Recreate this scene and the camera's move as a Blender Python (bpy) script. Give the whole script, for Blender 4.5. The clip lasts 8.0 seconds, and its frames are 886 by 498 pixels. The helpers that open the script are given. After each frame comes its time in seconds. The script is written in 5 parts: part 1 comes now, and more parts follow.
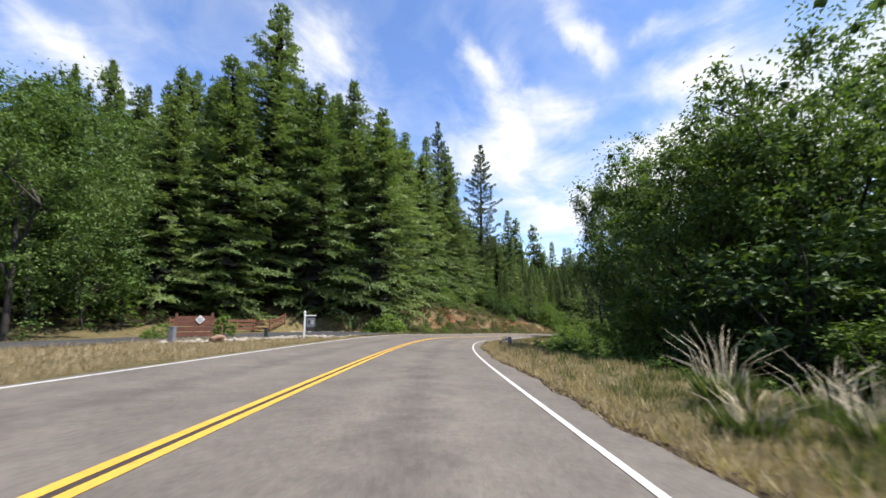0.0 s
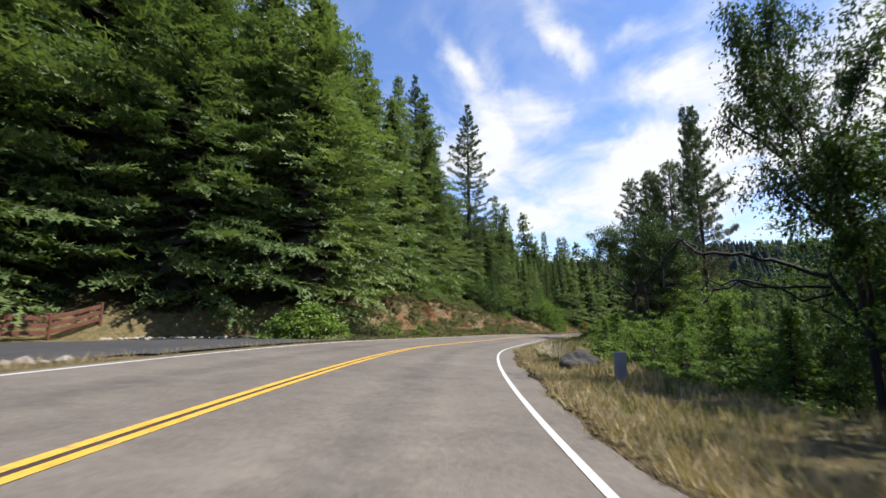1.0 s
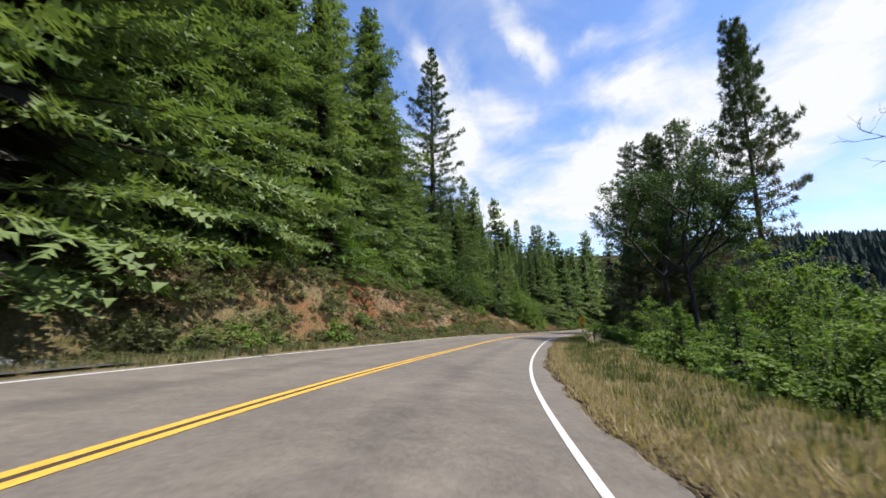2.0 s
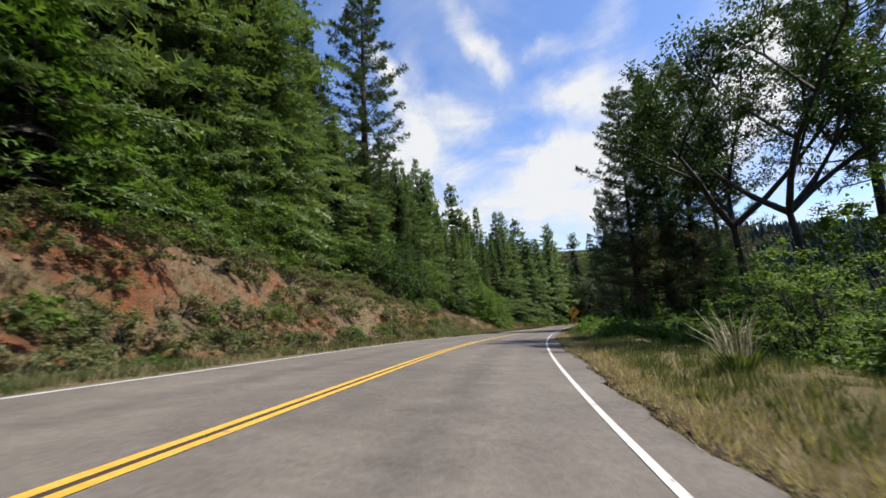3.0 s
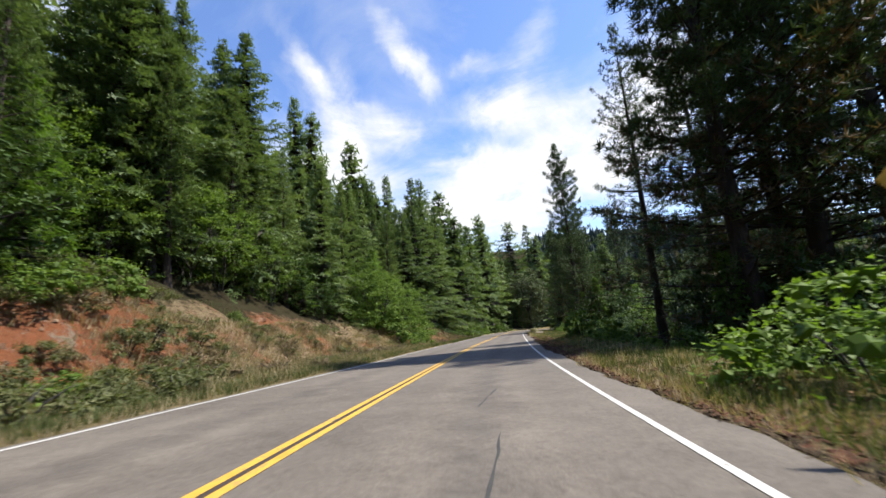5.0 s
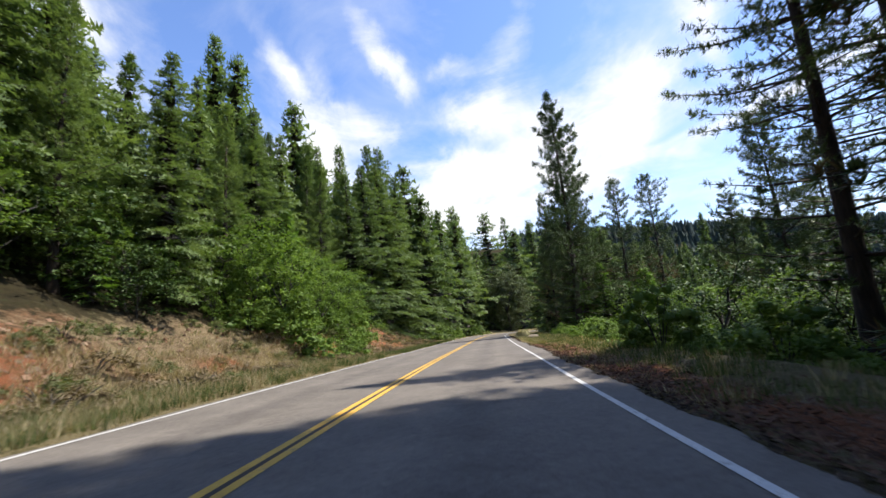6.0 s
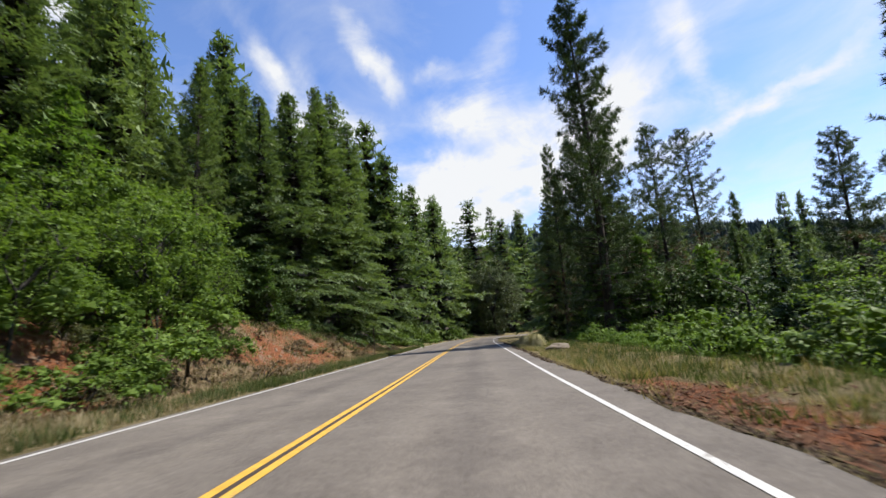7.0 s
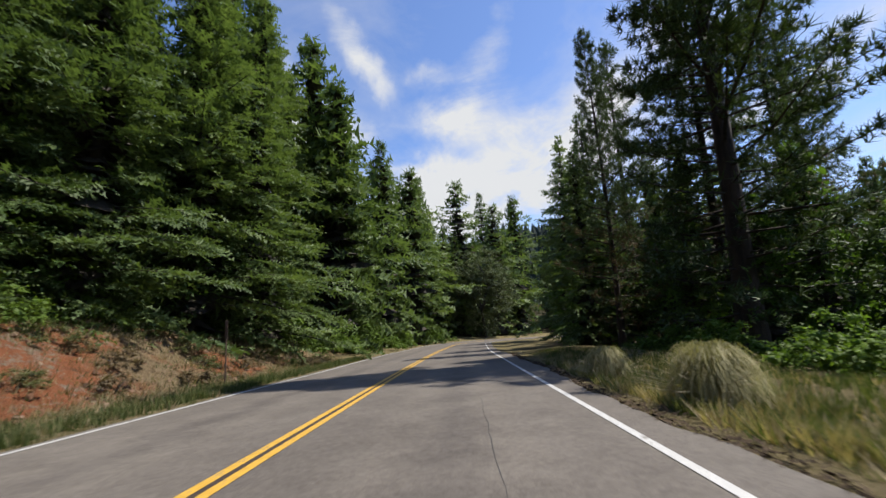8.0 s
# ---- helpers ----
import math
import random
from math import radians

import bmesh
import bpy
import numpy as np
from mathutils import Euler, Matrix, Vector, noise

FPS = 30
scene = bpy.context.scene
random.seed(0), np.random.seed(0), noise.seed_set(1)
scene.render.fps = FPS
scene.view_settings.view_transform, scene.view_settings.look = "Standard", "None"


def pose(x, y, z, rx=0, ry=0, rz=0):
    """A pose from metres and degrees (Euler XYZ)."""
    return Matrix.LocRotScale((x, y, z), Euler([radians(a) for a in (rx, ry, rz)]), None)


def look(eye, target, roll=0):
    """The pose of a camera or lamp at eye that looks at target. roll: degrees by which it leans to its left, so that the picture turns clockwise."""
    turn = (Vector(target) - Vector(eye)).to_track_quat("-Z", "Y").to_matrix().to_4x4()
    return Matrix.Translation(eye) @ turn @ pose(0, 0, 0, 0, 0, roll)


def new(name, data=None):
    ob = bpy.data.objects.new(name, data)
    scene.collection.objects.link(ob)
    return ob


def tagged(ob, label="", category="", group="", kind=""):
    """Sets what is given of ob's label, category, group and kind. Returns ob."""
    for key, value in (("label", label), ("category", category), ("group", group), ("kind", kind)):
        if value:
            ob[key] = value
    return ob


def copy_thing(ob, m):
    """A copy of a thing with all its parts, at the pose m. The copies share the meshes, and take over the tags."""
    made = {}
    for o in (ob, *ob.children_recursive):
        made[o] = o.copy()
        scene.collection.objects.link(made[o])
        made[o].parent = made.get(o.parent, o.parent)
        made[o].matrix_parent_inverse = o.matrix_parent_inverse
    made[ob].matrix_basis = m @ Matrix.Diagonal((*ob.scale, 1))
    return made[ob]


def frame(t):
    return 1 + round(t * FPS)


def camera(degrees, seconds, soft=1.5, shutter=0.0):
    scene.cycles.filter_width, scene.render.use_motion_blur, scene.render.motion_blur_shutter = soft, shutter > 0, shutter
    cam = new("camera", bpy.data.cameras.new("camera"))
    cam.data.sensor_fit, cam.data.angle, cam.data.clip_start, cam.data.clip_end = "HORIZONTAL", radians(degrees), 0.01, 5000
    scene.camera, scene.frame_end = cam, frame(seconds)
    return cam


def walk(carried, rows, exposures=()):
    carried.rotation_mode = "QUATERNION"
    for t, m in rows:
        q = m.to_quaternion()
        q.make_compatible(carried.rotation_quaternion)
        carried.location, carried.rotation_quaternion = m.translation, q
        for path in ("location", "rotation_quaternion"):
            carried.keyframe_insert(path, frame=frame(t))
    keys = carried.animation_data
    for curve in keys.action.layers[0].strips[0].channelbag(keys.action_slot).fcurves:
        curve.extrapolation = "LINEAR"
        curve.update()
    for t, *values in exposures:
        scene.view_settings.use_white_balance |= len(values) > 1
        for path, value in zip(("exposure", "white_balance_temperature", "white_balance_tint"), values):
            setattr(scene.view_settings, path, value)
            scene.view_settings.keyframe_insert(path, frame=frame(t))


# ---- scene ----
cam = camera(95.83, 8.0, soft=1.5, shutter=0.1)
ROWS = [
    (0.00, 0.000, 0.000, 1.000, 98.087, -0.037, 0.107),
    (0.50, 0.032, 9.726, 0.468, 98.168, 0.420, -0.794),
    (1.00, 0.455, 19.705, -0.118, 98.183, 0.505, -2.534),
    (1.50, 1.317, 28.544, -0.527, 98.032, 0.498, -4.738),
    (2.00, 2.772, 36.888, -1.057, 97.945, 1.042, -7.297),
    (2.50, 4.845, 45.071, -1.676, 97.989, 2.002, -10.064),
    (3.00, 7.512, 53.174, -2.222, 98.167, 3.021, -12.836),
    (3.50, 10.632, 61.139, -2.603, 98.415, 3.814, -15.497),
    (4.00, 13.934, 68.784, -2.993, 98.542, 4.347, -18.148),
    (4.50, 17.946, 76.830, -3.493, 98.746, 4.611, -20.548),
    (5.00, 22.006, 84.371, -3.988, 98.908, 4.824, -22.653),
    (5.50, 26.008, 91.420, -4.449, 98.993, 4.959, -24.509),
    (6.00, 30.097, 98.372, -4.885, 99.016, 4.904, -26.161),
    (6.50, 34.368, 105.436, -5.295, 99.033, 4.604, -27.590),
    (7.00, 38.851, 112.479, -5.693, 99.181, 4.225, -28.689),
    (7.50, 43.694, 119.997, -6.191, 99.331, 3.883, -29.786),
    (8.00, 48.072, 126.579, -6.586, 99.351, 3.277, -30.686),
]
walk(cam, [(t, pose(x, y, z, rx, ry, rz)) for t, x, y, z, rx, ry, rz in ROWS],
     exposures=[(0.0, 1.02), (1.0, 0.92), (1.7, 0.92), (3.0, 0.74), (3.6, 0.74), (4.5, 0.90), (6.1, 1.08), (6.6, 0.98), (7.2, 0.72), (8.0, 0.58)])

# ---- light ----
SUN_AZ, SUN_EL = 110.0, 58.5          # degrees clockwise from +y, degrees up
sun_way = Vector((math.sin(radians(SUN_AZ)) * math.cos(radians(SUN_EL)),
                  math.cos(radians(SUN_AZ)) * math.cos(radians(SUN_EL)), math.sin(radians(SUN_EL))))
sun_data = bpy.data.lights.new("sun", "SUN")
sun_data.energy, sun_data.angle, sun_data.color = 5.0, radians(0.6), (1.0, 0.95, 0.86)
sun = new("sun", sun_data)
sun.matrix_world = look(sun_way * 200, (0, 0, 0))


def node(tree, kind, **sets):
    n = tree.nodes.new(kind)
    for key, value in sets.items():
        if key in n.inputs:
            n.inputs[key].default_value = value
        else:
            setattr(n, key, value)
    return n


def mathn(tree, op, a, b=None, c=None):
    n = tree.nodes.new("ShaderNodeMath")
    n.operation = op
    for i, v in enumerate((a, b, c)):
        if v is None:
            continue
        if isinstance(v, (int, float)):
            n.inputs[i].default_value = v
        else:
            tree.links.new(v, n.inputs[i])
    return n.outputs[0]


def ramp(tree, fac, stops):
    n = tree.nodes.new("ShaderNodeValToRGB")
    el = n.color_ramp.elements
    while len(el) < len(stops):
        el.new(0.5)
    for e, (at, col) in zip(el, stops):
        e.position = at
        e.color = (*col, 1) if len(col) == 3 else col
    tree.links.new(fac, n.inputs[0])
    return n.outputs[0]


def mixc(tree, fac, a, b, blend="MIX"):
    n = tree.nodes.new("ShaderNodeMix")
    n.data_type, n.blend_type = "RGBA", blend
    for v, k in ((fac, 0), (a, 6), (b, 7)):
        if isinstance(v, (int, float)):
            n.inputs[k].default_value = v
        elif isinstance(v, tuple):
            n.inputs[k].default_value = (*v, 1)
        else:
            tree.links.new(v, n.inputs[k])
    return n.outputs[2]


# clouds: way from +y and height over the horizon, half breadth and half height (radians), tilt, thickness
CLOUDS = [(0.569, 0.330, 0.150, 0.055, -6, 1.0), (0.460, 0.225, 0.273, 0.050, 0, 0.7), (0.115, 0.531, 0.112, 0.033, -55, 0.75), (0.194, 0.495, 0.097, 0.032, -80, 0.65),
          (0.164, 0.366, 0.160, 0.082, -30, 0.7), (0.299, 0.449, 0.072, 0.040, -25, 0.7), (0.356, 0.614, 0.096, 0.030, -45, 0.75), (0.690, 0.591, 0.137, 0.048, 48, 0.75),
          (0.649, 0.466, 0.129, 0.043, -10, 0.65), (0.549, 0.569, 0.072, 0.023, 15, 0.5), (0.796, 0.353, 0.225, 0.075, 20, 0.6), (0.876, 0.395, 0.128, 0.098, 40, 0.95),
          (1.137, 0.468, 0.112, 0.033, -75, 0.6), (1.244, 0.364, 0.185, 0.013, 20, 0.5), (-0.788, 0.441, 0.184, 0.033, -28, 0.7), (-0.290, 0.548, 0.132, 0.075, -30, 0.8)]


def make_world():
    w = bpy.data.worlds.new("sky")
    scene.world = w
    w.use_nodes = True
    t = w.node_tree
    t.nodes.clear()
    out = node(t, "ShaderNodeOutputWorld")
    bg = node(t, "ShaderNodeBackground")
    sky = node(t, "ShaderNodeTexSky", sky_type="NISHITA", sun_disc=False, sun_elevation=radians(SUN_EL),
               sun_rotation=radians(SUN_AZ), altitude=600.0, air_density=1.0, dust_density=0.6, ozone_density=1.6)
    co = node(t, "ShaderNodeTexCoord")
    sep = node(t, "ShaderNodeSeparateXYZ")
    t.links.new(co.outputs["Generated"], sep.inputs[0])
    x, y, z = sep.outputs
    zz = mathn(t, "ADD", mathn(t, "MAXIMUM", z, 0.0), 0.16)
    flat = node(t, "ShaderNodeCombineXYZ")
    t.links.new(mathn(t, "DIVIDE", x, zz), flat.inputs[0])
    t.links.new(mathn(t, "DIVIDE", y, zz), flat.inputs[1])
    turn = node(t, "ShaderNodeMapping")
    turn.inputs["Rotation"].default_value = (0, 0, radians(-28))
    turn.inputs["Scale"].default_value = (1.0, 0.8, 1.0)
    turn.inputs["Location"].default_value = (2.3, 0.6, 0.0)
    t.links.new(flat.outputs[0], turn.inputs[0])
    big = node(t, "ShaderNodeTexNoise", Scale=1.5, Detail=3.0, Roughness=0.5, Distortion=0.4)
    fine = node(t, "ShaderNodeTexNoise", Scale=3.0, Detail=10.0, Roughness=0.62, Distortion=0.6)
    for n in (big, fine):
        t.links.new(turn.outputs[0], n.inputs["Vector"])
    # torn wisps and puffs at their places over the valley, over a thin veil that thickens towards the horizon
    low = mathn(t, "MULTIPLY", mathn(t, "SUBTRACT", 0.40, z), 0.26)
    torn = node(t, "ShaderNodeTexNoise", Scale=2.1, Detail=9.0, Roughness=0.58, Distortion=1.6)
    t.links.new(turn.outputs[0], torn.inputs["Vector"])
    aim = node(t, "ShaderNodeCombineXYZ")
    t.links.new(mathn(t, "ARCTAN2", x, y), aim.inputs[0])
    t.links.new(mathn(t, "ARCSINE", z), aim.inputs[1])
    curl = node(t, "ShaderNodeTexNoise", Scale=7.0, Detail=6.0, Roughness=0.6)
    t.links.new(aim.outputs[0], curl.inputs["Vector"])
    shift = node(t, "ShaderNodeVectorMath", operation="MULTIPLY_ADD")
    t.links.new(curl.outputs["Color"], shift.inputs[0])
    shift.inputs[1].default_value, shift.inputs[2].default_value = (0.16, 0.13, 0), (-0.08, -0.065, 0)
    bent = node(t, "ShaderNodeVectorMath", operation="ADD")
    t.links.new(aim.outputs[0], bent.inputs[0])
    t.links.new(shift.outputs[0], bent.inputs[1])
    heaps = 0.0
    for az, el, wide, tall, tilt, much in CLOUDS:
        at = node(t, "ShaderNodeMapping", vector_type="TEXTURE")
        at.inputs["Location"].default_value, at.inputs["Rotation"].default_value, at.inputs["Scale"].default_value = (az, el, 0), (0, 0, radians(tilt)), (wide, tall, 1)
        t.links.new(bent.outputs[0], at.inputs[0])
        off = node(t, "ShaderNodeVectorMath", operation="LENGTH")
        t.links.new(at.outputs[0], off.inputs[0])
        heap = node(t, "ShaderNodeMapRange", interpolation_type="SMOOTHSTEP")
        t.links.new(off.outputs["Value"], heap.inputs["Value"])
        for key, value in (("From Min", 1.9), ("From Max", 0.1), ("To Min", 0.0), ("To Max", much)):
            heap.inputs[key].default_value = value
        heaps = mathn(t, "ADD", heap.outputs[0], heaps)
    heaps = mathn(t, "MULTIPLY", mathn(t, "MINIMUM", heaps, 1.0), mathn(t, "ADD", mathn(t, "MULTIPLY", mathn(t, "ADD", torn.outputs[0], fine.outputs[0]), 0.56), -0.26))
    cover = mathn(t, "ADD", mathn(t, "ADD", mathn(t, "MULTIPLY", big.outputs[0], 0.34), mathn(t, "MULTIPLY", fine.outputs[0], 0.46)),
                  mathn(t, "ADD", heaps, low))
    veil = ramp(t, cover, [(0.33, (0, 0, 0)), (0.43, (0.18, 0.18, 0.18)), (0.54, (0.52, 0.52, 0.52)), (0.69, (1, 1, 1))])
    sharp = node(t, "ShaderNodeRGBToBW")
    t.links.new(veil, sharp.inputs[0])
    tone = mixc(t, 1.0, sky.outputs[0], (1.00, 1.10, 1.34), "MULTIPLY")
    col = mixc(t, sharp.outputs[0], tone, (4.95, 5.05, 5.2))
    t.links.new(col, bg.inputs[0])
    bg.inputs[1].default_value = 0.105
    t.links.new(bg.outputs[0], out.inputs[0])


make_world()


# ---- materials ----
def material(name):
    m = bpy.data.materials.new(name)
    m.use_nodes = True
    t = m.node_tree
    return m, t, t.nodes["Principled BSDF"]


def noise_at(t, scale, detail=6.0, rough=0.6, distort=0.0, stretch=None, coords="Object"):
    co = node(t, "ShaderNodeTexCoord")
    src = co.outputs[coords]
    if stretch:
        mp = node(t, "ShaderNodeMapping")
        mp.inputs["Scale"].default_value = stretch
        t.links.new(src, mp.inputs[0])
        src = mp.outputs[0]
    n = node(t, "ShaderNodeTexNoise", Scale=scale, Detail=detail, Roughness=rough, Distortion=distort)
    t.links.new(src, n.inputs["Vector"])
    return n.outputs[0]


def bump(t, bsdf, height, strength=0.3, distance=0.02):
    b = node(t, "ShaderNodeBump", Strength=strength, Distance=distance)
    t.links.new(height, b.inputs["Height"])
    t.links.new(b.outputs[0], bsdf.inputs["Normal"])


def mat_plain(name, col, col2=None, rough=0.6, metal=0.0, scale=8.0, relief=0.2):
    m, t, b = material(name)
    col2 = col2 or tuple(c * 0.65 for c in col)
    n = noise_at(t, scale)
    n2 = noise_at(t, scale * 9.0, 4.0)
    mixed = mathn(t, "ADD", mathn(t, "MULTIPLY", n, 0.7), mathn(t, "MULTIPLY", n2, 0.3))
    t.links.new(ramp(t, mixed, [(0.35, col2), (0.62, col)]), b.inputs["Base Color"])
    b.inputs["Roughness"].default_value, b.inputs["Metallic"].default_value = rough, metal
    if relief:
        bump(t, b, n2, relief, 0.01)
    return m


def mat_leaf(name, dark, mid, light, translucent=0.35, per_tree=0.25, rough=0.55):
    m, t, b = material(name)
    geo = node(t, "ShaderNodeNewGeometry")
    info = node(t, "ShaderNodeObjectInfo")
    blend = mathn(t, "ADD", mathn(t, "MULTIPLY", geo.outputs["Random Per Island"], 1.0 - per_tree),
                  mathn(t, "MULTIPLY", info.outputs["Random"], per_tree))
    patch = noise_at(t, 0.35, 3.0)
    blend = mathn(t, "ADD", mathn(t, "MULTIPLY", blend, 0.65), mathn(t, "MULTIPLY", patch, 0.35))
    col = ramp(t, blend, [(0.15, dark), (0.5, mid), (0.85, light)])
    t.links.new(col, b.inputs["Base Color"])
    b.inputs["Roughness"].default_value = rough
    b.inputs["Specular IOR Level"].default_value = 0.18
    tr = node(t, "ShaderNodeBsdfTranslucent")
    t.links.new(mixc(t, 1.0, col, (1.25, 1.35, 0.6), "MULTIPLY"), tr.inputs[0])
    mx = node(t, "ShaderNodeMixShader")
    mx.inputs[0].default_value = translucent
    t.links.new(b.outputs[0], mx.inputs[1])
    t.links.new(tr.outputs[0], mx.inputs[2])
    t.links.new(mx.outputs[0], t.nodes["Material Output"].inputs[0])
    return m


def node_bw(t, col):
    n = node(t, "ShaderNodeRGBToBW")
    t.links.new(col, n.inputs[0])
    return n.outputs[0]


def mat_asphalt(name, dark, light):
    m, t, b = material(name)
    broad = noise_at(t, 0.3, 3.0)
    blotch = noise_at(t, 1.7, 6.0, 0.7)
    chips = noise_at(t, 14.0, 4.0, 0.75)
    grit = noise_at(t, 60.0, 3.0, 0.7)
    v = mathn(t, "ADD", mathn(t, "ADD", mathn(t, "MULTIPLY", broad, 0.2), mathn(t, "MULTIPLY", blotch, 0.25)),
              mathn(t, "ADD", mathn(t, "MULTIPLY", chips, 0.3), mathn(t, "MULTIPLY", grit, 0.25)))
    base = ramp(t, v, [(0.40, dark), (0.50, tuple((p + q) / 2 for p, q in zip(dark, light))), (0.60, light)])
    speck = node(t, "ShaderNodeTexVoronoi", Scale=26.0)
    t.links.new(node(t, "ShaderNodeTexCoord").outputs["Object"], speck.inputs["Vector"])
    stone = ramp(t, speck.outputs["Distance"], [(0.06, (1, 1, 1)), (0.12, (0, 0, 0))])
    pale = tuple(min(c * 1.6, 0.6) for c in light)
    base = mixc(t, mathn(t, "MULTIPLY", node_bw(t, stone), 0.55), base, pale)
    # oil-darkened middle of each lane, and paler wheel paths
    lane = mathn(t, "SUBTRACT", mathn(t, "ABSOLUTE", node(t, "ShaderNodeAttribute", attribute_name="across").outputs["Fac"]), 1.85)
    away = mathn(t, "ADD", mathn(t, "ABSOLUTE", lane), mathn(t, "MULTIPLY", mathn(t, "SUBTRACT", blotch, 0.5), 0.9))
    wear = ramp(t, away, [(0.0, (0.80, 0.80, 0.81)), (0.30, (0.93, 0.93, 0.93)), (0.62, (1.06, 1.06, 1.05)), (1.0, (0.96, 0.96, 0.96))])
    base = mixc(t, 1.0, base, wear, "MULTIPLY")
    t.links.new(base, b.inputs["Base Color"])
    b.inputs["Roughness"].default_value = 0.85
    b.inputs["Specular IOR Level"].default_value = 0.25
    bump(t, b, mathn(t, "ADD", chips, grit), 0.4, 0.012)
    return m


def mat_ground():
    """Soil masks come from the sheet's own attributes: bare red soil on the cuts, dry or green grass on the verges."""
    m, t, b = material("hillside_soil")
    red = node(t, "ShaderNodeAttribute", attribute_name="cut").outputs["Fac"]
    dry = node(t, "ShaderNodeAttribute", attribute_name="verge").outputs["Fac"]
    n1 = noise_at(t, 0.45, 6.0, 0.65)
    n2 = noise_at(t, 3.0, 8.0, 0.7)
    n3 = noise_at(t, 22.0, 5.0, 0.7)
    mix12 = mathn(t, "ADD", mathn(t, "MULTIPLY", n1, 0.5), mathn(t, "MULTIPLY", n2, 0.5))
    floor = ramp(t, mix12, [(0.35, (0.015, 0.013, 0.007)), (0.5, (0.034, 0.027, 0.013)), (0.66, (0.028, 0.039, 0.013))])
    soil = ramp(t, mathn(t, "ADD", mathn(t, "MULTIPLY", mix12, 0.75), mathn(t, "MULTIPLY", n3, 0.25)),
                [(0.37, (0.038, 0.028, 0.015)), (0.42, (0.091, 0.052, 0.029)), (0.46, (0.168, 0.073, 0.038)), (0.50, (0.231, 0.081, 0.035)), (0.54, (0.189, 0.087, 0.048)), (0.57, (0.230, 0.185, 0.140)), (0.62, (0.120, 0.110, 0.050))])
    grass = ramp(t, mathn(t, "ADD", mathn(t, "MULTIPLY", n2, 0.5), mathn(t, "MULTIPLY", n3, 0.5)),
                 [(0.36, (0.060, 0.060, 0.024)), (0.48, (0.140, 0.114, 0.053)), (0.58, (0.210, 0.166, 0.090)), (0.68, (0.092, 0.100, 0.036))])
    edge = lambda a: ramp(t, mathn(t, "ADD", a, mathn(t, "MULTIPLY", mathn(t, "SUBTRACT", n2, 0.5), 0.9)), [(0.38, (0, 0, 0)), (0.62, (1, 1, 1))])
    c = mixc(t, edge(dry), floor, grass)
    tan = ramp(t, mathn(t, "ADD", mathn(t, "MULTIPLY", n2, 0.6), mathn(t, "MULTIPLY", n3, 0.4)),
               [(0.36, (0.056, 0.044, 0.023)), (0.46, (0.130, 0.090, 0.050)), (0.54, (0.205, 0.152, 0.092)), (0.64, (0.110, 0.100, 0.045))])
    where = noise_at(t, 0.16, 3.0, 0.55)
    soil = mixc(t, node_bw(t, ramp(t, where, [(0.45, (0, 0, 0)), (0.54, (1, 1, 1))])), tan, soil)
    c = mixc(t, edge(red), c, soil)
    t.links.new(c, b.inputs["Base Color"])
    b.inputs["Roughness"].default_value = 0.95
    b.inputs["Specular IOR Level"].default_value = 0.1
    bump(t, b, mathn(t, "ADD", n2, mathn(t, "MULTIPLY", n3, 0.5)), 0.9, 0.25)
    return m


def mat_bark(name, dark, light):
    m, t, b = material(name)
    n = noise_at(t, 5.0, 7.0, 0.7, 0.3, (1, 1, 0.22))
    t.links.new(ramp(t, n, [(0.35, dark), (0.65, light)]), b.inputs["Base Color"])
    b.inputs["Roughness"].default_value = 0.9
    bump(t, b, n, 0.7, 0.05)
    return m


ASPHALT = mat_asphalt("worn_asphalt", (0.074, 0.063, 0.054), (0.156, 0.136, 0.116))
ASPHALT_DARK = mat_asphalt("new_asphalt", (0.025, 0.025, 0.027), (0.059, 0.058, 0.059))
TAR = mat_plain("crack_tar", (0.035, 0.034, 0.032), (0.021, 0.021, 0.021), 0.8, 0, 5.0)


def mat_paint(name, col, col2):
    """Road paint, worn through to the paving in scuffs and specks."""
    m, t, b = material(name)
    n = noise_at(t, 5.0, 6.0, 0.7)
    n2 = noise_at(t, 38.0, 4.0, 0.7)
    paint = ramp(t, n, [(0.35, col2), (0.6, col)])
    gone = ramp(t, mathn(t, "ADD", mathn(t, "MULTIPLY", n, 0.55), mathn(t, "MULTIPLY", n2, 0.45)), [(0.545, (0, 0, 0)), (0.60, (0.85, 0.85, 0.85))])
    t.links.new(mixc(t, node_bw(t, gone), paint, (0.11, 0.097, 0.083)), b.inputs["Base Color"])
    b.inputs["Roughness"].default_value = 0.65
    bump(t, b, n2, 0.2, 0.01)
    return m


YELLOW = mat_paint("yellow_paint", (0.562, 0.328, 0.039), (0.390, 0.218, 0.027))
BLACK_GAP = mat_plain("dark_seal", (0.038, 0.025, 0.017), (0.025, 0.017, 0.013), 0.8, 0, 4.0)
WHITE_LINE = mat_paint("white_road_paint", (0.484, 0.476, 0.452), (0.359, 0.351, 0.335))
GROUND = mat_ground()
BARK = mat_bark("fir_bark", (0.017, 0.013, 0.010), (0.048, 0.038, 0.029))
BARK_PINE = mat_bark("pine_bark", (0.015, 0.010, 0.008), (0.059, 0.038, 0.027))
BARK_DEAD = mat_bark("dead_bark", (0.010, 0.009, 0.008), (0.035, 0.030, 0.026))
BARK_OAK = mat_bark("oak_bark", (0.013, 0.011, 0.009), (0.045, 0.039, 0.032))
